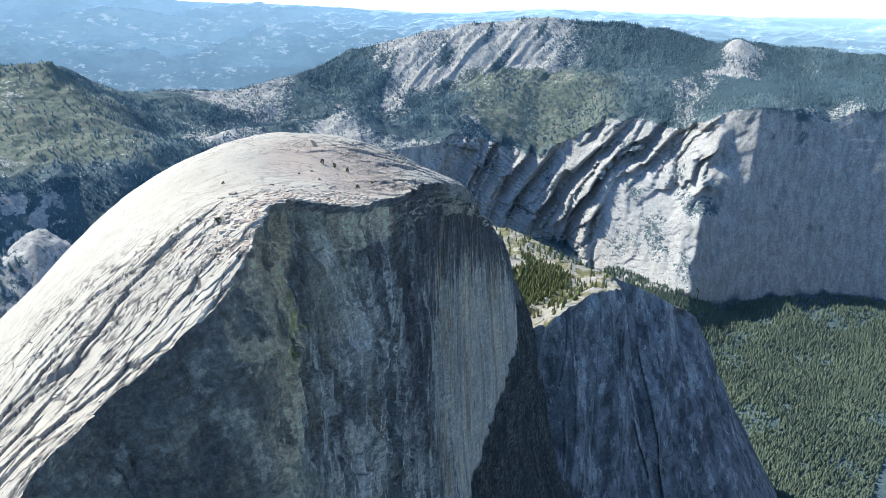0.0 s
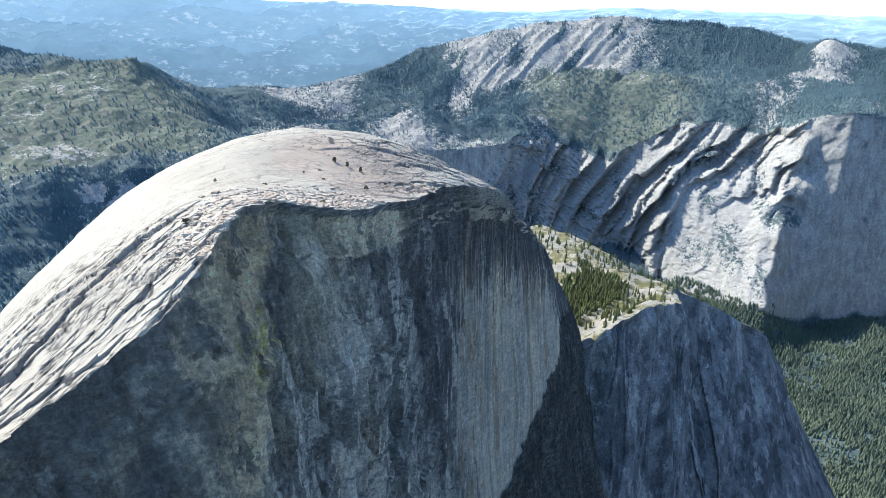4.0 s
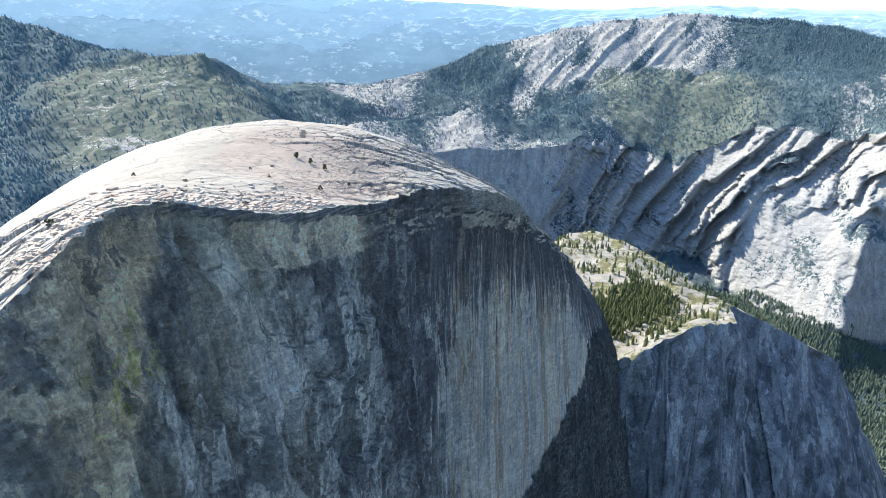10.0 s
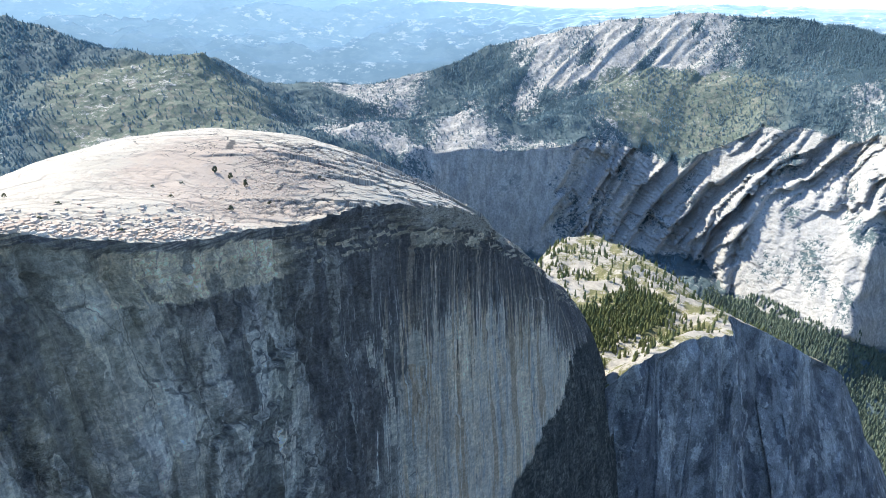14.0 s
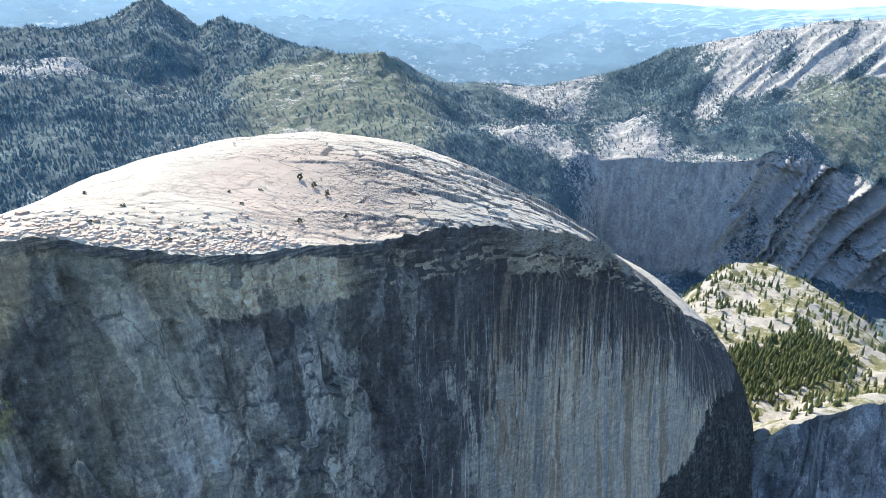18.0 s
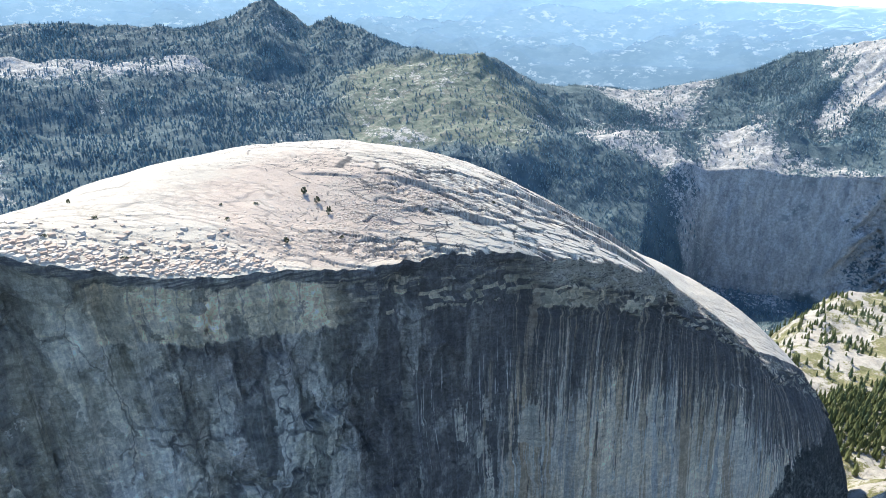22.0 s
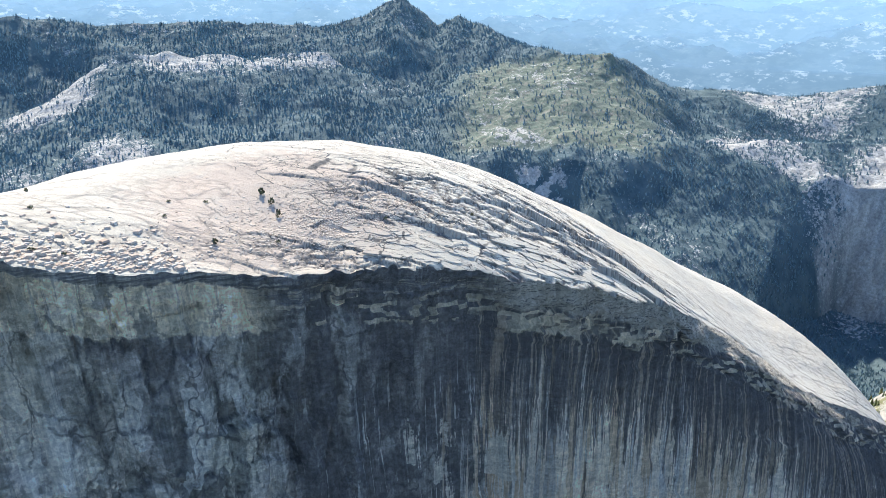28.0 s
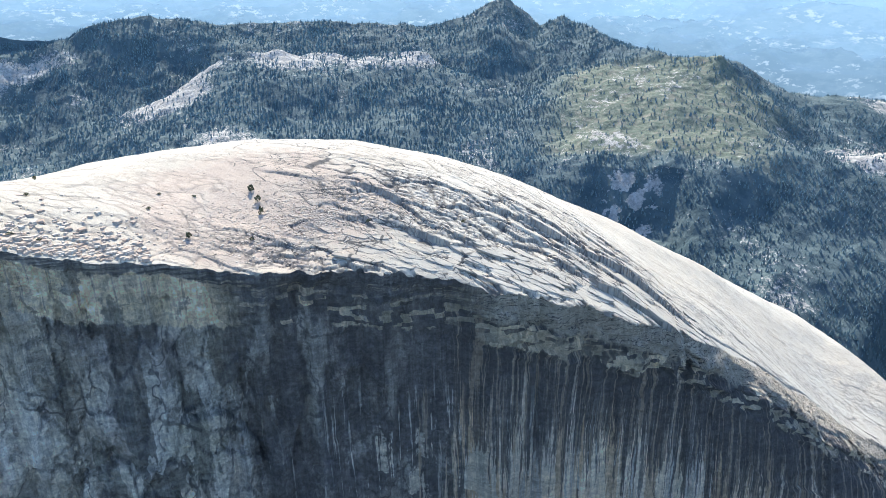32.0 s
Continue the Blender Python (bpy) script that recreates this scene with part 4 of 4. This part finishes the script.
def rock_share(az, d, x, y, z):
    """How bare the ground is: 0 wooded soil, 1 naked granite."""
    r = 0.16 - 0.10 * smooth(24, 34, az) + (0.34 - 0.06 * smooth(24, 34, az)) * fbm(x / 260, y / 260, 180, 4)
    r = r + 0.62 * smooth(-14, -8, az) * smooth(11, 6, az) * smooth(4040, 4130, d + 110 * fbm(az / 2.4, d / 260, 188, 4) + 9 * az) * smooth(-0.5, 0.1, fbm((az + d / 160) / 1.3, d / 300, 186, 4) + 0.15)
    r = r + 0.55 * smooth(55, 59, az) * smooth(82, 78, az) * smooth(1240, 1320, z) * smooth(3850, 3760, d)
    r = r + 0.5 * smooth(76, 79, az) * smooth(86, 82, az) * smooth(3300, 3450, d) * smooth(3800, 3700, d)
    r = r + 0.42 * smooth(70, 76, az) * smooth(96, 86, az) * smooth(2550, 2650, d) * smooth(3100, 2900, d)
    r = r + 0.35 * smooth(9, 12, az) * smooth(34, 28, az) * smooth(3150, 3250, d) * smooth(3560, 3480, d)
    r = r + 0.3 * smooth(43, 45, az) * smooth(55, 51, az) * smooth(1430, 1500, z)
    r = r + 0.9 * np.exp(-((az + 22.6) / 1.5) ** 2 - ((d - 4320) / 75) ** 2) + 0.5 * np.exp(-((az + 22.4) / 2.6) ** 2 - ((d - 4180) / 40) ** 2)
    r = r + 0.75 * smooth(86, 88, az) * smooth(96, 94, az) * np.exp(-((d - 4215) / 85) ** 2)
    r = r + 0.22 * smooth(27, 33, az) * smooth(50, 45, az) * smooth(2850, 2950, d) * smooth(3800, 3650, d) * smooth(0.0, 0.4, fbm(x / 70, y / 70, 192, 3))
    r = r + 0.13 * smooth(13, 17, az) * smooth(36, 31, az) * smooth(3600, 3800, d)
    foot, brow = (np.interp(az, [n[0] for n in LINES[k]], [n[1] for n in LINES[k]]) for k in (5, 6))
    on_wall = smooth(-10, 25, d - foot) * smooth(30, -30, d - brow) * np.maximum(smooth(17, 14, az), smooth(36, 38.5, az) * smooth(43, 41, az) * smooth(-0.1, 0.12, fbm(az / 0.9 + z / 200, z / 60, 191, 3)))
    r = np.maximum(r, on_wall * (0.78 + 0.35 * fbm(x / 90, z / 120, 190, 3)))
    r = r + 0.5 * np.exp(-((az - 43.5) / 6) ** 2 - ((d - 1430) / 200) ** 2)
    return np.clip(r - 0.5 * smooth(120, 50, z) * (1 - on_wall) - 0.5 * smooth(2750, 2650, d) * smooth(14, 8, az), 0, 1)


def meadow_share(az, d):
    m = smooth(27, 33, az) * smooth(50, 45, az) * smooth(2850, 2950, d) * smooth(3800, 3650, d)
    return np.maximum(m, 0.9 * smooth(-15, -11, az) * smooth(4, -1, az) * smooth(3600, 3680, d) * smooth(4200, 4080, d))


Dl = even_steps(azs, 620)
Al, Xl, Yl, Zl = land_at(azs, Dl)
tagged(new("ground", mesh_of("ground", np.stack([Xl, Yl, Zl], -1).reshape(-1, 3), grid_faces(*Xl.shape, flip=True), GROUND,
           attrs={"rock": rock_share(Al, Dl, Xl, Yl, Zl), "meadow": meadow_share(Al, Dl), "clean": np.maximum(0.6 * smooth(3, 1.5, Al) * smooth(-12, -11, Al), smooth(-11.2, -12.2, Al)) * smooth(-21.6, -20.9, Al) * smooth(2900, 2980, Dl) * smooth(3640, 3540, Dl)})),
       "wooded granite mountain country with cliffs and a deep valley", "ground", kind="structure")

# ---- farthest ranges, with blue haze painted into colour and glow ----
FAR_LOW = ((-60, 1240), (-4, 1500), (3, 1440), (9, 1300), (14, 1240), (40, 1240), (48, 1300), (60, 1420), (125, 1440))
FAR_TOP = ((-60, 1552), (-32, 1552), (-26, 1556), (-23, 1556), (-19, 1577), (-15, 1580), (-9, 1604), (-5, 1610), (0, 1584), (5, 1588), (10, 1612), (15, 1638), (23, 1652), (29, 1688), (35, 1730), (60, 1750), (84, 1710), (125, 1700))
fa = np.concatenate([np.arange(-180, -38, 3.0), np.arange(-38, 98, 0.15), np.arange(98, 180, 3.0), [180.0]])
fd = np.linspace(4470, 4720, 100)
Ar, Dr = np.repeat(fa[:, None], len(fd), 1), np.repeat(fd[None], len(fa), 0)
low, top = curve(FAR_LOW, fa, 1.0)[:, None], curve(FAR_TOP, fa, 1.0)[:, None]
rise = np.clip((Dr - 4490) / 195, 0, 1)
tall = top - low
# rolling wooded ranges, crest behind crest
folds = 1 - 2 * np.abs(fbm(Ar / 9 + 0.6 * rise, rise * 2.6 + 0.12 * fbm(Ar / 3, rise * 3, 203, 3), 200, 4))
Zr = low + tall * (rise + 0.16 * folds * smooth(0.0, 0.12, rise) * smooth(1, 0.8, rise))
Zr = Zr + (tall * 0.035 + 4) * fbm(Ar / 1.3, rise * 8, 206, 5) * smooth(0, 0.1, rise) * (1 - 0.8 * smooth(0.88, 1, rise))
Zr = Zr - 400 * smooth(4490, 4470, Dr) - 300 * smooth(4690, 4720, Dr)
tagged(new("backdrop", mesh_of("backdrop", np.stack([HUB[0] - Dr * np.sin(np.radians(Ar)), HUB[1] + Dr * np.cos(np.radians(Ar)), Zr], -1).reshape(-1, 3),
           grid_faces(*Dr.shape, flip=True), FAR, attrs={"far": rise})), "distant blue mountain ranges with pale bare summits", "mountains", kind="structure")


# ---- forests ----
def cone_tree(sides, tiers):
    """A small conifer, one metre high, as vertices and triangles."""
    v, f = [], []
    for k in range(tiers):
        low, top, rad = 0.08 + 0.75 * k / tiers, min(1.0, 0.08 + 0.75 * (k + 1) / tiers + 0.28), 0.25 * (1 - 0.62 * k / tiers)
        base = len(v)
        for i in range(sides):
            a = 2 * math.pi * (i + 0.37 * k) / sides
            r = rad * (1 + 0.22 * math.sin(3.1 * i + k))
            v.append((r * math.cos(a), r * math.sin(a), low - 0.03 * math.cos(2.3 * i)))
        v.append((0, 0, top))
        f += [(base + i, base + (i + 1) % sides, base + sides) for i in range(sides)]
    return np.array(v), np.array(f)


def forest(name, label, az_span, d_span, count, size, seed, keep, mat):
    rng = np.random.default_rng(seed)
    az = rng.uniform(*az_span, count)
    d = np.sqrt(rng.uniform(d_span[0] ** 2, d_span[1] ** 2, count))
    a, x, y, z = (q[:, 0] for q in land_at(az, d[:, None]))
    _, x2, y2, z2 = (q[:, 0] for q in land_at(az, d[:, None] + 12))
    slope = (z2 - z) / 12
    ok = (rng.uniform(0, 1, count) < keep(az, d, x, y, z)) & (np.abs(slope) < 2.0)
    x, y, z = x[ok], y[ok], z[ok]
    tall = size * rng.uniform(0.55, 1.25, len(x))
    wide = tall * rng.uniform(0.8, 1.25, len(x))
    turn = rng.uniform(0, 6.28, len(x))
    v, f = cone_tree(4, 2)
    c, s = np.cos(turn)[:, None], np.sin(turn)[:, None]
    V = np.stack([(v[None, :, 0] * c - v[None, :, 1] * s) * wide[:, None] + x[:, None], (v[None, :, 0] * s + v[None, :, 1] * c) * wide[:, None] + y[:, None],
                  v[None, :, 2] * tall[:, None] + z[:, None] - 1.0], -1)
    Fa = (f[None] + (np.arange(len(x)) * len(v))[:, None, None]).reshape(-1, 3)
    return tagged(new(name, mesh_of(name, V.reshape(-1, 3), Fa, mat, flat=True)), label, "forest", kind="stuff")


def woods(base):
    def keep(az, d, x, y, z):
        bare = rock_share(az, d, x, y, z)
        grow = 1 - 1.15 * bare - 0.62 * meadow_share(az, d)
        return base * (1 - 0.75 * smooth(12, 15, az) * smooth(37, 34, az) * smooth(3850, 3950, d)) * np.where((bare > 0.72) & (d < np.interp(az, [n[0] for n in LINES[6]], [n[1] for n in LINES[6]]) - 20), 0.015, np.clip(grow, 0.04, 0.9)) * (0.35 + 0.65 * smooth(-0.45, 0.25, fbm(x / 130, y / 130, 220, 4)))
    return keep


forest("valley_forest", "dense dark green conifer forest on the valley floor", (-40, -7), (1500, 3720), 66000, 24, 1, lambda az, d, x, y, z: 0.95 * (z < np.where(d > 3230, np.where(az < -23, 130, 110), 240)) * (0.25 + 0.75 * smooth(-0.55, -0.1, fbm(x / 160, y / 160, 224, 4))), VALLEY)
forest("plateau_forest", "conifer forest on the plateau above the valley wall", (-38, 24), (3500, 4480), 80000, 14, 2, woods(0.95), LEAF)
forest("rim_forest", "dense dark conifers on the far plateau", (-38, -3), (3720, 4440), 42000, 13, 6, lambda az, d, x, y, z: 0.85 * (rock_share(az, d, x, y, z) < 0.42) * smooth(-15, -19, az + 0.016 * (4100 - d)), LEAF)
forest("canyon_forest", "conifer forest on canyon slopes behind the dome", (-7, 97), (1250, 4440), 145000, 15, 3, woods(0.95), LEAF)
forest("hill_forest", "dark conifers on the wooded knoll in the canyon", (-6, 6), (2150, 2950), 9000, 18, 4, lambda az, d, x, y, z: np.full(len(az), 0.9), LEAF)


# ---- pines on the buttress ----
def pine_crown(seed):
    """Ragged tiers of drooping boughs, one metre high."""
    rng = random.Random(seed)
    bm = bmesh.new()
    tiers = rng.randint(8, 10)
    for k in range(tiers):
        f = k / tiers
        low, rad = 0.16 + 0.8 * f, 0.17 * (1 - f) ** 0.8 + 0.015
        boughs = 7 if k < tiers - 2 else 5
        hub = bm.verts.new((0, 0, min(1.0, low + 0.11)))
        ring = []
        for i in range(boughs * 2):
            a = math.pi * (i + 0.5 * k) / boughs + rng.uniform(-0.15, 0.15)
            r = rad * (rng.uniform(0.8, 1.25) if i % 2 == 0 else rng.uniform(0.35, 0.55))
            ring.append(bm.verts.new((r * math.cos(a), r * math.sin(a), low - (0.035 if i % 2 == 0 else -0.01) + rng.uniform(-0.012, 0.012))))
        for i in range(len(ring)):
            bm.faces.new((ring[i], ring[(i + 1) % len(ring)], hub))
    me = bpy.data.meshes.new("crown")
    bm.to_mesh(me)
    bm.free()
    me.materials.append(CROWN)
    return me


def pine_trunk():
    bm = bmesh.new()
    rings = []
    for z, r in ((-0.04, 0.024), (0.2, 0.019), (0.55, 0.011), (0.94, 0.003)):
        rings.append([bm.verts.new((r * math.cos(a * math.pi / 3), r * math.sin(a * math.pi / 3), z)) for a in range(6)])
    for a, b in zip(rings, rings[1:]):
        for i in range(6):
            bm.faces.new((a[i], a[(i + 1) % 6], b[(i + 1) % 6], b[i]))
    me = bpy.data.meshes.new("trunk")
    bm.to_mesh(me)
    bm.free()
    me.materials.append(BARK)
    return me


trunk_mesh = pine_trunk()
PINES = []
for k in range(4):
    pine = tagged(thing("pine_tree"), "dark green pine tree on the sunlit rocky buttress", "tree", "pines on the buttress")
    part("trunk", trunk_mesh, pine)
    part("crown", pine_crown(k), pine)
    PINES.append(pine)
rng = np.random.default_rng(11)
spots = []
while len(spots) < 300:
    s, u = rng.uniform(2.2, 9.6), rng.uniform(14, 640)
    x, y, z = (float(q) for q in buttress_top(np.array(s), np.array(u)))
    open_rock = float(fbm(np.array(x / 70), np.array(y / 70), 230, 3))
    clump = smooth(-0.1, 0.35, open_rock) + 0.15 + (0.8 if 150 < u < 260 and s < 6.2 else 0)
    if rng.uniform() < clump * 0.6:
        spots.append((x, y, z))
for k, (x, y, z) in enumerate(spots):
    tall = rng.uniform(13, 25)
    m = pose(x, y, z, rng.uniform(-2, 2), rng.uniform(-2, 2), rng.uniform(0, 360)) @ Matrix.Diagonal((tall * rng.uniform(0.9, 1.25), tall * rng.uniform(0.9, 1.25), tall, 1))
    if k < len(PINES):
        PINES[k].matrix_world = m
    else:
        copy = copy_thing(PINES[k % len(PINES)], Matrix())
        copy.matrix_world = m

# denser young wood between them
rng = np.random.default_rng(21)
ws, wu = np.concatenate([rng.uniform(2.0, 9.8, 5200), rng.uniform(2.2, 6.4, 2300)]), np.concatenate([rng.uniform(8, 760, 5200), rng.uniform(125, 285, 2300)])
wx, wy, wz = buttress_top(ws, wu)
dense = 0.10 + 0.45 * smooth(0.0, 0.4, fbm(wx / 60, wy / 60, 230, 3)) + 0.9 * smooth(130, 165, wu) * smooth(285, 250, wu) * smooth(6.6, 6.0, ws)
grown = rng.uniform(0, 1, 7500) < dense * 0.55
wx, wy, wz = wx[grown], wy[grown], wz[grown]
wt, wr = rng.uniform(7, 20, len(wx))[:, None], rng.uniform(0, 6.28, len(wx))[:, None]
cv, cf = cone_tree(6, 4)
WV = np.stack([(cv[None, :, 0] * np.cos(wr) - cv[None, :, 1] * np.sin(wr)) * wt * 0.82 + wx[:, None], (cv[None, :, 0] * np.sin(wr) + cv[None, :, 1] * np.cos(wr)) * wt * 0.82 + wy[:, None], cv[None, :, 2] * wt + wz[:, None] - 0.8], -1)
WF = (cf[None] + (np.arange(len(wx)) * len(cv))[:, None, None]).reshape(-1, 3)
tagged(new("young_pines", mesh_of("young_pines", WV.reshape(-1, 3), WF, YOUNG, flat=True)), "dense olive-green young pines between bare granite patches", "forest", kind="stuff")

# ---- scrub and small trees on the cap ----
def scrub_mesh(seed):
    rng = random.Random(seed)
    bm = bmesh.new()
    for k in range(46):
        a, r, h = rng.uniform(0, 6.28), math.sqrt(rng.random()), rng.random()
        c = Vector((r * math.cos(a) * (1 - 0.5 * h), r * math.sin(a) * (1 - 0.5 * h), 0.1 + 0.9 * h))
        axis = Vector((rng.uniform(-1, 1), rng.uniform(-1, 1), rng.uniform(-0.3, 1))).normalized()
        side = axis.orthogonal().normalized() * rng.uniform(0.14, 0.3)
        up = axis.cross(side)
        bm.faces.new([bm.verts.new(c + v) for v in (side, up, -side, -up * 1.3)])
    me = bpy.data.meshes.new("foliage")
    bm.to_mesh(me)
    bm.free()
    me.materials.append(SCRUB)
    return me


SCRUBS = [scrub_mesh(k) for k in range(3)]
stem = bpy.data.meshes.new("stem")
stem.from_pydata([(0.05, 0, -0.3), (-0.03, 0.05, -0.3), (-0.03, -0.05, -0.3), (0, 0, 0.6)], [], [(0, 1, 3), (1, 2, 3), (2, 0, 3)])
stem.materials.append(BARK)
for k, (x, y, r, h) in enumerate(((62, -151, 2.2, 3.4), (70, -150, 2.0, 3.2), (79, -151, 1.9, 3.6), (91, -184, 1.8, 2.4), (46, -308, 3.0, 2.4), (69, -196, 1.6, 1.0), (97, -160, 1.5, 1.3), (60, -176, 1.7, 0.9),
                                   (52, -240, 2.0, 1.1), (84, -245, 2.2, 1.2), (66, -262, 1.8, 1.2), (88, -236, 1.6, 1.1), (100, -108, 1.4, 1.2), (108, -62, 1.5, 1.4), (55, -190, 1.4, 0.8), (24, -238, 1.2, 1.8))):
    bush = tagged(thing("mountain_shrub"), "low olive-green shrub rooted in a granite crack", "shrub", "shrubs on the dome")
    part("foliage", SCRUBS[k % 3], bush)
    part("stem", stem, bush)
    z = float(cap_height(np.array([float(x)]), np.array([float(y)]))[0])
    bush.matrix_world = pose(x, y, z, 0, 0, 77 * k) @ Matrix.Diagonal((0.8 * r, 0.8 * r, 0.9 * h, 1))


# ---- loose slabs and blocks of the cap ----
def slab_mesh(seed):
    """An irregular broken plate about one metre across and one thick."""
    rng = random.Random(seed)
    n = rng.randint(6, 8)
    angles = sorted((i + rng.uniform(-0.3, 0.3)) * 2 * math.pi / n for i in range(n))
    rad = [rng.uniform(0.42, 0.58) for _ in range(n)]
    bm = bmesh.new()
    rings = []
    for z, k in ((-0.8, 1.0), (0.62, 1.0), (0.78, 0.93)):
        rings.append([bm.verts.new((r * k * math.cos(a), r * k * math.sin(a), z)) for a, r in zip(angles, rad)])
    for a, b in zip(rings, rings[1:]):
        for i in range(n):
            bm.faces.new((a[i], a[(i + 1) % n], b[(i + 1) % n], b[i]))
    bm.faces.new(rings[-1])
    bm.faces.new(rings[0][::-1])
    me = bpy.data.meshes.new("slab")
    bm.to_mesh(me)
    bm.free()
    me.materials.append(TOP)
    return me


SLABS = [slab_mesh(k) for k in range(12)]


def lay(name, me, x, y, wide, deep, thick, turn, lift=0.0):
    """A plate bedded on the cap along its slope."""
    a = np.array([x, x + 6, x - 6, x, x]), np.array([y, y, y, y + 6, y - 6])
    h = dome_height(*a)
    z = float(cap_height(a[0][:1], a[1][:1])[0])
    nrm = Vector((-(h[1] - h[2]) / 12, -(h[3] - h[4]) / 12, 1)).normalized()
    m = Matrix.Translation((x, y, z + lift)) @ Vector((0, 0, 1)).rotation_difference(nrm).to_matrix().to_4x4() @ pose(0, 0, 0, 0, 0, turn) @ Matrix.Diagonal((wide, deep, thick, 1))
    ob = part(name, me, dome)
    ob.matrix_world = m
    ob.matrix_parent_inverse = Matrix.Translation((-60, 150, -900))
    ob.matrix_basis = m
    return ob


rng = np.random.default_rng(5)
for k in range(300):
    if k < 190:
        y = rng.uniform(-130, 60)
        x = float(rim_x(np.array([y]))[0]) - abs(rng.normal(0, 1)) * 13 - 4
    else:
        y = rng.uniform(-395, -285)
        x = float(rim_x(np.array([y]))[0]) - abs(rng.normal(0, 1)) * 18 - 4
    lay("slab", SLABS[k % 12], x, y, rng.uniform(2.2, 4.5), rng.uniform(7, 17), rng.uniform(0.5, 0.9), rng.uniform(-8, 8) - 38, -0.35)

# rubble: joined, past counting
rng = np.random.default_rng(8)
cube = np.array([(-1, -1, -1), (1, -1, -1), (1, 1, -1), (-1, 1, -1), (-0.8, -0.7, 1), (0.8, -0.8, 1), (0.7, 0.8, 1), (-0.8, 0.8, 1)]) * 0.5
quads = np.array([(4, 5, 6, 7), (0, 1, 5, 4), (1, 2, 6, 5), (2, 3, 7, 6), (3, 0, 4, 7), (3, 2, 1, 0)])


def rubble(name, label, x, y, size):
    z = cap_height(x, y)
    n = len(x)
    turn = rng.uniform(0, 6.28, n)[:, None]
    sx, sy, sz = (size * rng.uniform(0.6, 1.5, n))[:, None], (size * rng.uniform(0.6, 1.7, n))[:, None], (size * rng.uniform(0.22, 0.5, n))[:, None]
    vx, vy, vz = cube[None, :, 0] * sx, cube[None, :, 1] * sy, cube[None, :, 2] * sz
    V = np.stack([vx * np.cos(turn) - vy * np.sin(turn) + x[:, None], vx * np.sin(turn) + vy * np.cos(turn) + y[:, None], vz + z[:, None] + 0.2 * sz], -1)
    F = (quads[None] + (np.arange(n) * 8)[:, None, None]).reshape(-1, 4)
    return tagged(new(name, mesh_of(name, V.reshape(-1, 3), F, RUBBLE, flat=True)), label, "rubble", kind="stuff")


y1 = rng.uniform(-335, -200, 1900)
x1 = rim_x(y1) - 1.5 - np.abs(rng.normal(0, 13, 1900)) * (0.4 + 0.9 * rng.uniform(0, 1, 1900))
rubble("block_field", "pale angular granite blocks strewn along the cliff edge", x1, y1, rng.uniform(0.5, 3.0, 1900) * rng.uniform(0.35, 1, 1900))
ang, rad = rng.uniform(0, 6.28, 4200), rng.normal(0, 1, 4200)
x2, y2 = 92 + 17 * rad * np.cos(ang) + 3 * rng.normal(0, 1, 4200), -128 + 46 * rad * np.sin(ang)
ok = x2 < rim_x(y2) - 2
rubble("scree", "rust-tinged granite gravel and small blocks on the summit", x2[ok], y2[ok], rng.uniform(0.25, 0.85, int(ok.sum())))
